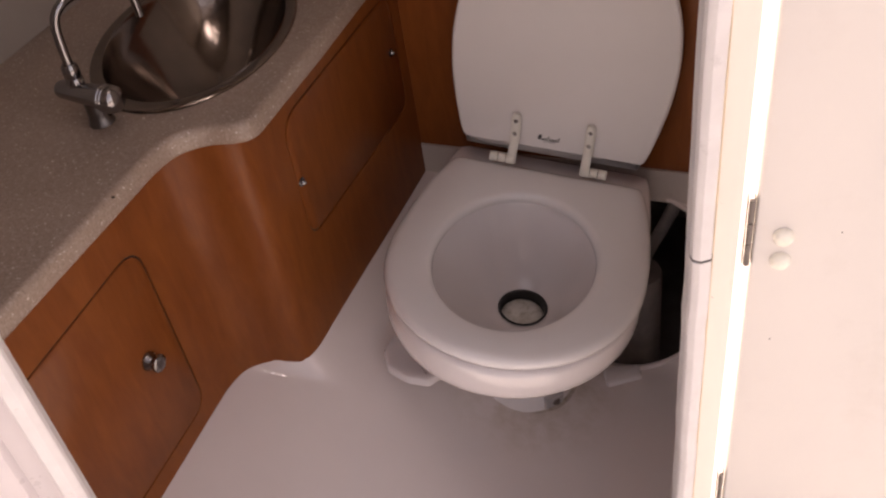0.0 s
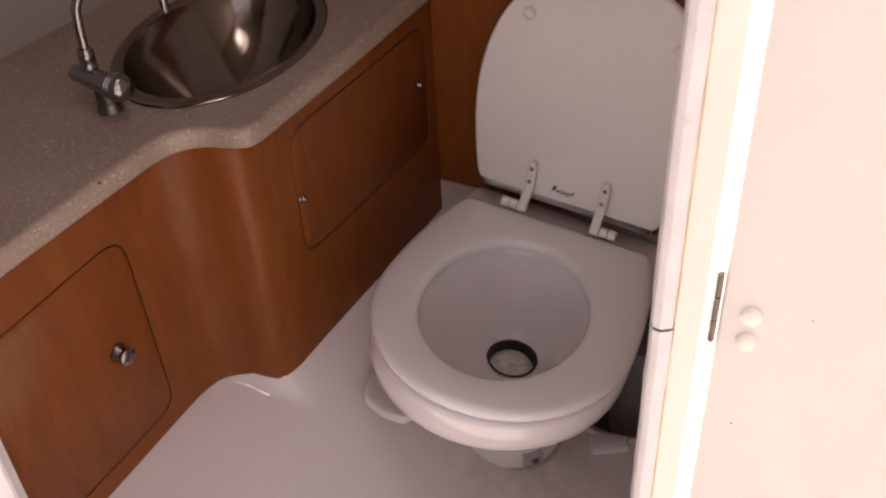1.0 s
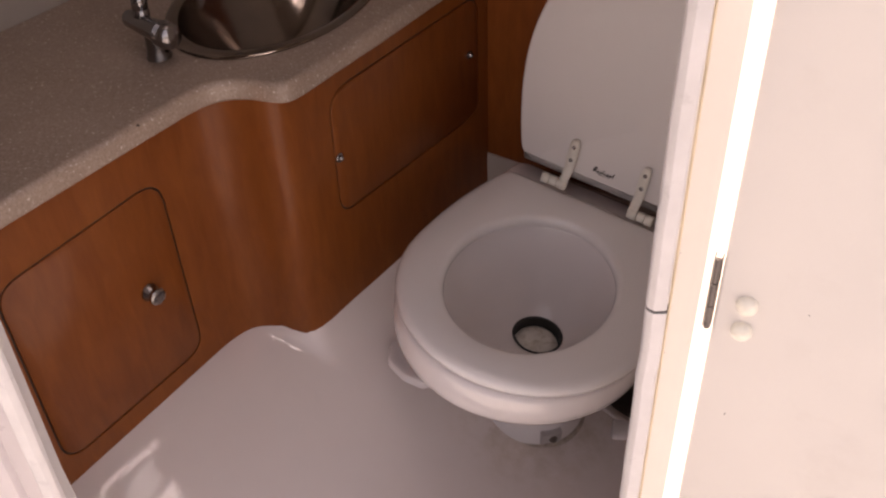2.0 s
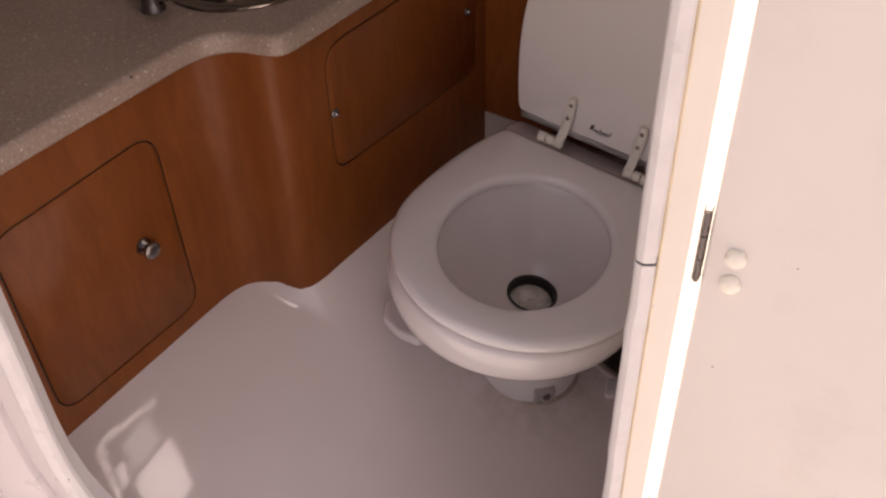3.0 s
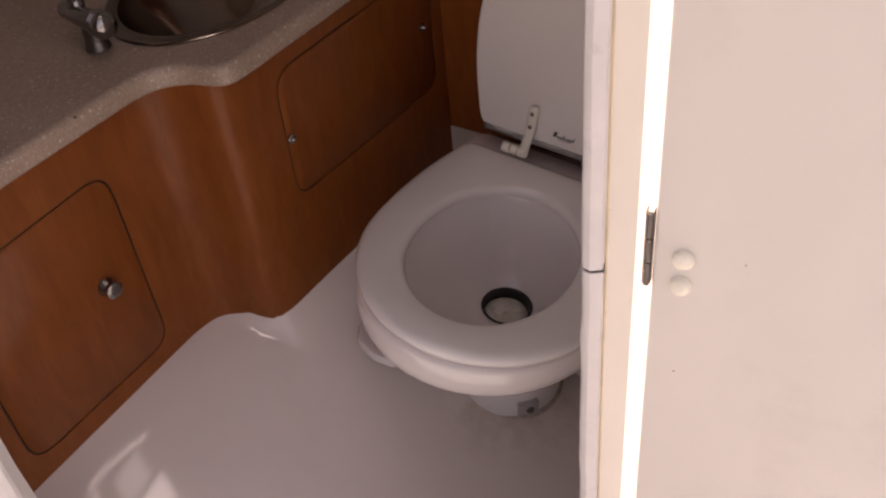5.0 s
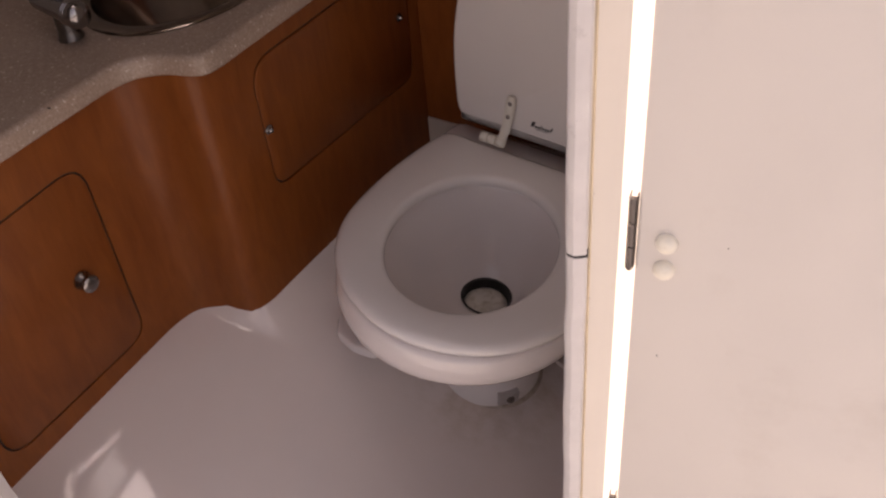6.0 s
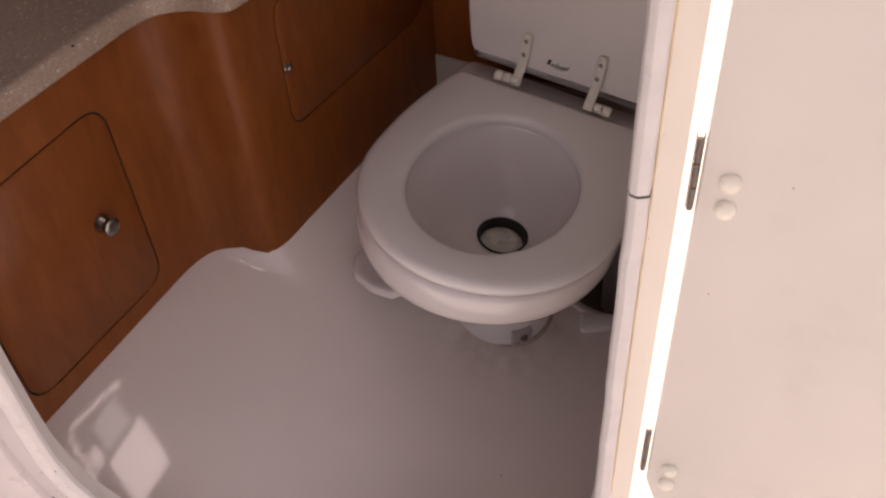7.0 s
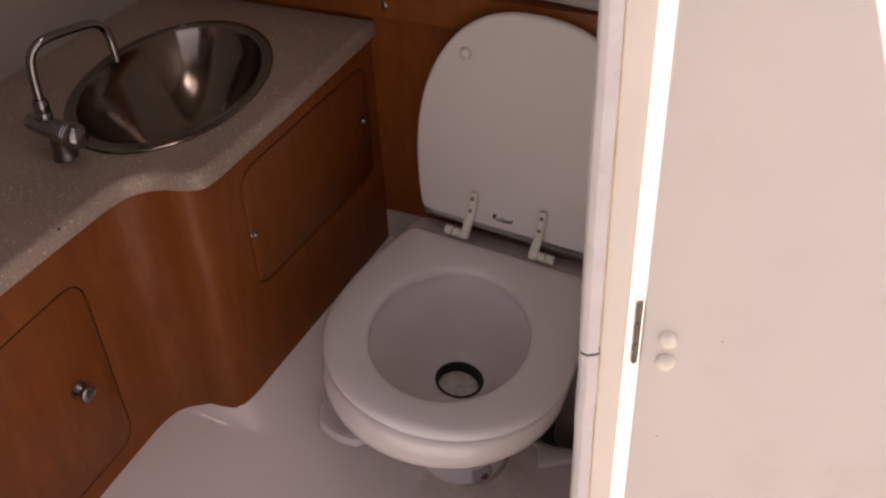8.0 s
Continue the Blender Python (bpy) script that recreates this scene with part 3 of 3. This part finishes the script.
    lathe(bm, (-0.017, 0.002, 0.048), (-0.0165, 0.004, 0.096), [(0, 0.0085), (0.002, 0.0108), (0.012, 0.0108), (0.014, 0.0095), (0.016, 0.0105), (0.028, 0.0100), (0.032, 0.008)], 24)
    part("collar", bm, CHROME, tap)
    bm = bmesh.new()
    tube(bm, smooth_path([(-0.0165, 0.003, 0.071), (-0.0165, 0.005, 0.106), (-0.016, 0.009, 0.130), (-0.012, 0.018, 0.144), (-0.007, 0.036, 0.150), (-0.003, 0.075, 0.147), (-0.001, 0.105, 0.142), (0.000, 0.120, 0.132), (0.001, 0.127, 0.114), (0.001, 0.129, 0.080)], 6), 0.0058)
    part("spout", bm, CHROME, tap, "slim bent chrome spout")
    return top


# ---- toilet ----
TOILET = pose(-0.387, 1.278, 0.345, 0, 7.5, 4.0)
MID = (0.0, -0.213)
NSEG = 144


def polar(pts):
    """Radii of a star-shaped outline about MID, by even angles."""
    q = [np.array(p) - np.array(MID) for p in pts]
    out = []
    for i in range(NSEG):
        a = 2 * math.pi * i / NSEG
        d = np.array((math.cos(a), math.sin(a)))
        best = 0
        for p0, p1 in zip(q, q[1:] + q[:1]):
            e = p1 - p0
            den = d[0] * e[1] - d[1] * e[0]
            if abs(den) < 1e-12:
                continue
            r = (p0[0] * e[1] - p0[1] * e[0]) / den
            s = (p0[0] * d[1] - p0[1] * d[0]) / den
            if r > best and -1e-9 <= s <= 1 + 1e-9:
                best = r
        out.append(best)
    return np.array(out)


def egg(back, wide=0.186, front=0.200, corner=0.152):
    pts = []
    for k in range(25):
        a = -math.pi * k / 24
        pts.append((wide * math.cos(a), MID[1] + front * math.sin(a)))
    left = []
    span = back - MID[1]
    for k in range(1, 15):
        u = k / 14
        left.append((-(wide - (wide - corner) * u ** 2.1), MID[1] + span * u))
    left[-1] = (left[-1][0] + 0.010, back)
    left.insert(-1, (left[-1][0] - 0.0085, back - 0.003))
    return pts + left + [(-x, y) for x, y in left[::-1]]


def ring_at(radii, z, k=1.0, shift=0.0, cx=0.0, cy=0.0):
    out = []
    for i in range(NSEG):
        a = 2 * math.pi * i / NSEG
        r = radii[i] * k + shift
        out.append((MID[0] + cx + r * math.cos(a), MID[1] + cy + r * math.sin(a), z))
    return out


def circle_at(r, z, c):
    return [(c[0] + r * math.cos(2 * math.pi * i / NSEG), c[1] + r * math.sin(2 * math.pi * i / NSEG), z) for i in range(NSEG)]


def blend(a, b, t):
    return [tuple(np.array(p) * (1 - t) + np.array(q) * t) for p, q in zip(a, b)]


def build_toilet():
    wc = thing("toilet", TOILET, "white marine toilet with its lid raised against the panel", "toilet")
    seat_r = polar(egg(0.005, front=0.188))
    hole = [(-0.003 + 0.116 * math.cos(a), MID[1] + 0.010 + 0.140 * math.sin(a)) for a in np.linspace(0, 2 * math.pi, 72, endpoint=False)]
    hole_r = polar(hole)
    bowl_r = polar(egg(0.066, 0.185, 0.195, 0.158))
    # china bowl and pedestal, one skin from the outlet over the rim to the foot
    bm = bmesh.new()
    outlet, deep = (0.007, -0.156), -0.154
    low = circle_at(0.0375, deep, outlet)
    top_in = ring_at(hole_r, -0.030, shift=0.006)
    loops = [circle_at(0.0375, deep - 0.030, outlet), low]
    for k in range(1, 16):
        t = k / 16
        z = deep + (-0.030 - deep) * (0.27 * t + 0.73 * t ** 1.8)
        loops.append([(p[0], p[1], z) for p in blend(low, top_in, t)])
    loops += [top_in, ring_at(hole_r, -0.0215, shift=0.010), ring_at(bowl_r, -0.0205, shift=-0.010), ring_at(bowl_r, -0.0230, shift=-0.004), ring_at(bowl_r, -0.028, shift=-0.001),
              ring_at(bowl_r, -0.052, shift=0.001), ring_at(bowl_r, -0.066, shift=-0.001), ring_at(bowl_r, -0.073, shift=-0.005), ring_at(bowl_r, -0.077, shift=-0.014)]
    rings(bm, loops)
    part("bowl", bm, CHINA, wc)
    # pedestal down to the floor
    foot = (0.012, -0.136)
    base = ring_at(bowl_r, -0.077, shift=-0.014)
    bm = bmesh.new()
    loops = [base]
    for t, z, r in ((0.12, -0.085, 0.10), (0.34, -0.105, 0.098), (0.62, -0.150, 0.094), (0.86, -0.205, 0.088), (0.97, -0.250, 0.083), (1.0, -0.285, 0.081), (1.0, -0.302, 0.083), (1.0, -0.312, 0.087), (1.0, -0.328, 0.089), (1.0, -0.336, 0.089)):
        loops.append([(p[0], p[1], z) for p in blend(base, circle_at(r, z, foot), t)])
    rings(bm, loops, False, True)
    part("pedestal", bm, LIDWHITE, wc)
    bm = bmesh.new()
    rings(bm, [circle_at(r, z, outlet) for r, z in ((0.0392, deep + 0.0025), (0.0376, deep + 0.0042), (0.0354, deep + 0.0025), (0.0346, deep - 0.004), (0.0346, deep - 0.028))])
    part("seal", bm, RUBBER, wc, "black rubber seal")
    bm = bmesh.new()
    rings(bm, [circle_at(0.0345 * math.cos(a), deep - 0.0170 + 0.0115 * math.sin(a), outlet) for a in np.linspace(0, math.pi / 2 * 0.97, 8)], False, True)
    part("flush_ball", bm, BALL, wc, "off-white flush ball, slightly stained")
    # seat
    bm = bmesh.new()
    H = -0.0185
    outer = [(-0.003, H), (0.0, H + 0.003), (0.0015, H + 0.008), (0.001, -0.008), (-0.002, -0.0035), (-0.007, -0.001), (-0.014, 0.0)]
    inner = [(0.0105, -0.0002), (0.0068, -0.0010), (0.0036, -0.0030), (0.0013, -0.0065), (0.0, -0.0120), (0.0015, H)]
    loops = [ring_at(seat_r, z, shift=s) for s, z in outer]
    mid_o, mid_i = ring_at(seat_r, 0.0, shift=-0.014), ring_at(hole_r, 0.0, shift=0.0105)
    loops += [[(p[0], p[1], 0.0012) for p in blend(mid_o, mid_i, t)] for t in (0.35, 0.65)]
    loops += [ring_at(hole_r, z, shift=s) for s, z in inner]
    loops.append(loops[0])
    rings(bm, loops)
    bmesh.ops.remove_doubles(bm, verts=bm.verts, dist=1e-6)
    part("seat", bm, SEATWHITE, wc)
    # lid
    half = smooth_path([(0.0, 0.380), (0.045, 0.376), (0.088, 0.361), (0.124, 0.332), (0.150, 0.292), (0.166, 0.245), (0.173, 0.190), (0.171, 0.135), (0.163, 0.085), (0.154, 0.045), (0.148, 0.026), (0.140, 0.0185), (0.128, 0.016), (0.0, 0.016)], 5)
    outline = half[:-1] + [(-x, v) for x, v in half[::-1]][:-1]

    def lid_ring(d, y):
        o = offset(outline, -d)
        return [(x, y, v) for x, v in o]

    bm = bmesh.new()
    rings(bm, [lid_ring(0.003, 0.016), lid_ring(0.0005, 0.013), lid_ring(0.0, 0.009), lid_ring(0.0008, 0.004), lid_ring(0.003, 0.001), lid_ring(0.006, 0.0)], True, True)
    lid = part("lid", bm, LIDWHITE, wc)
    lid.matrix_local = pose(0, 0.027, 0, -8, 0, 0)
    for x in (-0.110, 0.110):
        bm = bmesh.new()
        lathe(bm, (x, 0.0005, 0.300), (x, -0.02, 0.300), [(0, 0.0098), (0.003, 0.0098), (0.006, 0.008), (0.0075, 0.0045), (0.008, 0.0)], 22)
        part("bumper", bm, PLASTIC, lid, "round ivory bumper")
    # maker's mark as a plain slanted stroke with a tail
    bm = bmesh.new()
    for x0, x1, z0, h, lean in ((-0.024, -0.0185, 0.0372, 0.0088, 0.0020), (-0.0172, -0.0142, 0.0362, 0.0042, 0.0012), (-0.0130, -0.0098, 0.0362, 0.0044, 0.0012), (-0.0088, -0.0070, 0.0360, 0.0080, 0.0020), (-0.0056, -0.0026, 0.0362, 0.0044, 0.0012), (-0.0012, 0.0022, 0.0362, 0.0046, 0.0012), (0.0034, 0.0066, 0.0364, 0.0046, 0.0012), (0.0078, 0.0100, 0.0366, 0.0078, 0.0022)):
        vs = [bm.verts.new(p) for p in ((x0, -0.0004, z0), (x1, -0.0004, z0), (x1 + lean, -0.0004, z0 + h), (x0 + lean, -0.0004, z0 + h))]
        bm.faces.new(vs)
    vs = [bm.verts.new(p) for p in ((-0.014, -0.0004, 0.0338), (0.005, -0.0004, 0.0342), (0.005, -0.0004, 0.0352), (-0.014, -0.0004, 0.0346))]
    bm.faces.new(vs)
    part("maker_mark", bm, INK, lid, "small dark printed mark")
    # hinges
    for s in (-1, 1):
        hg = new("hinge")
        hg.parent = wc
        hg["label"] = "ivory plastic hinge with two screws"
        for x0, x1, r in ((0.054, 0.067, 0.0078), (0.068, 0.080, 0.0074), (0.081, 0.094, 0.0078)):
            bm = bmesh.new()
            cyl(bm, (s * x0, 0.006, 0.0085), (s * x1, 0.006, 0.0085), r, 0.0015)
            part("knuckle", bm, PLASTIC, hg)
        bm = bmesh.new()
        loops = []
        for y, z, w, t in ((0.004, 0.004, 0.0072, 0.004), (0.006, 0.0135, 0.0072, 0.004), (0.014, 0.020, 0.0072, 0.003), (0.021, 0.028, 0.0072, 0.003), (0.0245, 0.040, 0.0075, 0.003), (0.0285, 0.068, 0.0078, 0.003), (0.0298, 0.076, 0.0066, 0.003), (0.0302, 0.079, 0.0038, 0.003)):
            cx = s * 0.059
            loops.append([(cx - w, y + t, z), (cx - w, y - t * 0.4, z), (cx - w * 0.7, y - t, z), (cx + w * 0.7, y - t, z), (cx + w, y - t * 0.4, z), (cx + w, y + t, z)])
        rings(bm, loops, True, True)
        part("arm", bm, PLASTIC, hg)
        for y, z in ((0.0222, 0.046), (0.0252, 0.068)):
            bm = bmesh.new()
            lathe(bm, (s * 0.059, y + 0.001, z), (s * 0.059, y - 0.005, z), [(0, 0.0035), (0.0014, 0.0035), (0.0022, 0.0028), (0.0012, 0.0008), (0.0012, 0)], 14)
            part("screw", bm, SATIN, hg)
    # foot pedal
    bm = bmesh.new()
    pad = rounded([(-0.150, -0.205), (-0.183, -0.235), (-0.186, -0.274), (-0.170, -0.303), (-0.134, -0.315), (-0.100, -0.312), (-0.065, -0.26), (-0.085, -0.21)], [0.02, 0.03, 0.03, 0.02, 0.03, 0.012, 0.02, 0.02], 5)
    loops = [[(x, y, z) for x, y in offset(pad, -d)] for d, z in ((0.004, -0.205), (0.0, -0.202), (0.0, -0.193), (0.002, -0.189), (0.006, -0.1875), (0.014, -0.189))]
    rings(bm, loops, True, True)
    part("foot_pedal", bm, CHINA, wc, "white foot pedal")
    bm = bmesh.new()
    tube(bm, [(-0.10, -0.25, -0.199), (-0.06, -0.21, -0.205), (-0.02, -0.17, -0.215)], 0.012)
    part("pedal_arm", bm, CHINA, wc)
    # clamp with bolt on the foot
    a = radians(-42)
    cx, cy = foot[0] + 0.091 * math.cos(a), foot[1] + 0.091 * math.sin(a)
    out = Vector((math.cos(a), math.sin(a), 0))
    c = Vector((cx, cy, -0.313))
    bm = bmesh.new()
    side = Vector((-out.y, out.x, 0))
    loops = []
    for k, w, h in ((-0.012, 0.017, 0.011), (0.001, 0.017, 0.011), (0.0025, 0.015, 0.009)):
        loops.append([c + out * k + side * (w * i) + Vector((0, 0, h * j)) for i, j in ((-1, -1), (1, -1), (1, 1), (-1, 1))])
    rings(bm, loops, True, True)
    part("clamp", bm, GREYSTEM, wc)
    bm = bmesh.new()
    p = c + side * 0.002
    lathe(bm, p, p + out, [(0, 0.0076), (0.004, 0.0076), (0.0048, 0.0045), (0.0075, 0.0045), (0.008, 0.0)], 6)
    part("bolt", bm, RUSTY, wc, "dull rusted bolt")
    bm = bmesh.new()
    rings(bm, [circle_at(r, z, foot) for r, z in ((0.0885, -0.329), (0.0915, -0.331), (0.0950, -0.3350), (0.098, -0.342))])
    part("sealant", bm, GRIME, wc, "stained sealant round the foot")
    return wc


# ---- opening behind the toilet ----
def build_recess():
    rec = thing("bilge_opening", pose(0, 0, 0), "dark round opening in the moulding behind the toilet", "opening", kind="structure")
    # added boxes keep light out; their dark colour deepens the hole's shade
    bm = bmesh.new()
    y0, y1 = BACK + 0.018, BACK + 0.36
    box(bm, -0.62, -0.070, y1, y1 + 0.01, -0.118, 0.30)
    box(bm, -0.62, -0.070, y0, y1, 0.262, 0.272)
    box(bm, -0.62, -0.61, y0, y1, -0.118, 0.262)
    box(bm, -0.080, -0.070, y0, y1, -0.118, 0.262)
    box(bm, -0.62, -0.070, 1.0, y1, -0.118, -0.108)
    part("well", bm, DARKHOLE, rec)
    side, up = frame_of(HOLE_N)
    pts = []
    for k in range(65):
        a = 2 * math.pi * k / 64
        p = HOLE_C + (side * math.cos(a) + up * math.sin(a)) * (HOLE_R + 0.002)
        lo, hi = -0.20, 0.20
        for _ in range(30):
            m = (lo + hi) / 2
            q = p + HOLE_N * m
            lo, hi = (lo, m) if q.z > pan_z(min(q.x, WALL_R), min(q.y, BACK - 0.003)) else (m, hi)
        pts.append(p + HOLE_N * (lo + 0.001))
    bm = bmesh.new()
    tube(bm, pts, 0.0045, 8)
    part("rim", bm, GELCOAT, rec, "raised white moulded rim")
    bm = bmesh.new()
    tube(bm, smooth_path([(-0.33, 1.47, -0.10), (-0.275, 1.46, 0.0), (-0.246, 1.45, 0.075), (-0.218, 1.45, 0.148), (-0.195, 1.46, 0.22), (-0.185, 1.50, 0.262)], 6), 0.012)
    tagged(finish("bilge_hose", bm, HOSE), "grey hose running up inside the dark opening", "hose")
    bm = bmesh.new()
    lathe(bm, (-0.252, 1.340, -0.108), (-0.252, 1.340, 0.2), [(0, 0.042), (0.205, 0.042), (0.211, 0.040), (0.214, 0.032)], 28)
    tagged(finish("waste_pipe", bm, PIPE), "dark grey waste pipe standing in the dark opening", "pipe")
    bm = bmesh.new()
    pts = rounded([(-0.282, 1.196), (-0.226, 1.226), (-0.214, 1.202), (-0.266, 1.160)], 0.006, 4)
    loops = []
    for d, dz in ((0, -0.004), (0, 0.006), (0.0015, 0.009), (0.004, 0.010)):
        loops.append([(x, y, -(x + 0.354) * SLOPE + dz) for x, y in offset(pts, -d)])
    rings(bm, loops, True, True)
    tagged(finish("floor_chock", bm, CHINA), "small white plastic block on the floor pan", "block")


# ---- door ----
DOOR = pose(-0.049, 0.803, 0, 0, 0, 10)


def build_door():
    door = thing("door_1", DOOR, "white painted door swung open on two steel hinges", "door", kind="structure")
    pts = rounded([(0.006, 0.165 + 0.055), (0.030, 0.150), (0.43, 0.150), (0.43, 0.46), (0.30, 0.64), (0.205, 0.80), (0.162, 0.926), (0.120, 1.045), (0.085, 1.25), (0.085, 1.62), (0.004, 1.62)], [0.02, 0.02, 0.03, 0.1, 0.1, 0.1, 0.05, 0.05, 0.05, 0.02, 0.01], 6)
    bm = bmesh.new()
    loops = [[(x, y, z) for x, z in offset(pts, -d)] for d, y in ((0.0015, 0.013), (0.0, 0.0115), (0.0, 0.0025), (0.0008, 0.0008), (0.0025, 0.0))]
    rings(bm, loops, True, True)
    part("panel", bm, DOORWHITE, door)
    for z in (0.671, 0.643, 0.2535, 0.2255):
        bm = bmesh.new()
        lathe(bm, (0.0295, 0.0005, z), (0.0295, -0.02, z), [(0, 0.0086), (0.002, 0.0090), (0.0050, 0.0086), (0.0075, 0.0068), (0.0092, 0.0037), (0.0096, 0.0)], 26)
        part("screw_cap", bm, CAP, door, "domed ivory screw cap")
    for z0, z1 in ((0.636, 0.711), (0.240, 0.316)):
        hg = new("hinge")
        hg.parent = door
        hg["label"] = "stainless steel butt hinge"
        h = (z1 - z0) / 3
        for k in range(3):
            bm = bmesh.new()
            cyl(bm, (0.001, -0.001, z0 + k * h + 0.0004), (0.001, -0.001, z0 + (k + 1) * h - 0.0004), 0.0027, 0.0005, 14)
            part("knuckle", bm, SHADESTEEL, hg)
        bm = bmesh.new()
        box(bm, 0.0030, 0.0040, 0.001, 0.008, z0, z1)
        part("leaf", bm, SHADESTEEL, hg)
        bm = bmesh.new()
        box(bm, -0.0030, -0.0021, 0.0, 0.008, z0, z1)
        part("leaf", bm, SHADESTEEL, hg)


def build_specks():
    rng = random.Random(7)
    bm = bmesh.new()
    spots = [(-0.352, 1.072, 0.0028), (-0.318, 1.112, 0.0018), (-0.26, 0.86, 0.0014), (-0.30, 1.05, 0.001), (-0.20, 1.245, 0.0018), (-0.33, 1.06, 0.001), (-0.44, 1.04, 0.0012), (-0.29, 1.09, 0.0012)]
    for x, y, r in spots:
        z = -(x + 0.354) * SLOPE
        bmesh.ops.create_icosphere(bm, subdivisions=1, radius=r, matrix=Matrix.Translation((x, y, z + r * 0.3)) @ Matrix.Diagonal((1, rng.uniform(0.6, 1.3), 0.5, 1)))
    marks = [(-0.580, 0.352, 0.0020), (-0.581, 0.347, 0.0013), (-0.598, 0.303, 0.0026), (-0.601, 0.299, 0.0020), (-0.594, 0.301, 0.0015), (-0.588, 0.309, 0.0014), (-0.584, 0.304, 0.0012), (-0.577, 0.322, 0.0009), (-0.582, 0.336, 0.0008), (-0.586, 0.326, 0.0010), (-0.590, 0.316, 0.0008), (-0.591, 0.780, 0.0022), (-0.589, 0.776, 0.0018), (0.0138, 0.722, 0.0008), (0.0136, 0.612, 0.0006)]
    for sx, sz, r in marks:
        p = DOORWAY @ Vector((sx, -0.0105, sz))
        bmesh.ops.create_icosphere(bm, subdivisions=1, radius=r, matrix=Matrix.Translation(p) @ Matrix.Diagonal((rng.uniform(0.3, 1.0), 0.3, rng.uniform(0.3, 1.8), 1)))
    for u, z, r in ((0.031, 0.540, 0.0008), (0.077, 0.676, 0.0007)):
        p = DOOR @ Vector((u, 0, z))
        bmesh.ops.create_icosphere(bm, subdivisions=1, radius=r, matrix=Matrix.Translation(p))
    bmesh.ops.create_icosphere(bm, subdivisions=1, radius=0.0022, matrix=Matrix.Translation((-0.721, 0.755, COUNTER - 0.0026)) @ Matrix.Diagonal((1.2, 0.8, 0.5, 1)))
    tagged(finish("crumbs", bm, DIRT), "dark crumbs and specks of dirt on floor, worktop and door", "crumbs", kind="stuff")


build_walls()
build_pan()
build_trim()
build_back()
build_vanity()
build_worktop()
build_toilet()
build_recess()
build_door()
build_specks()
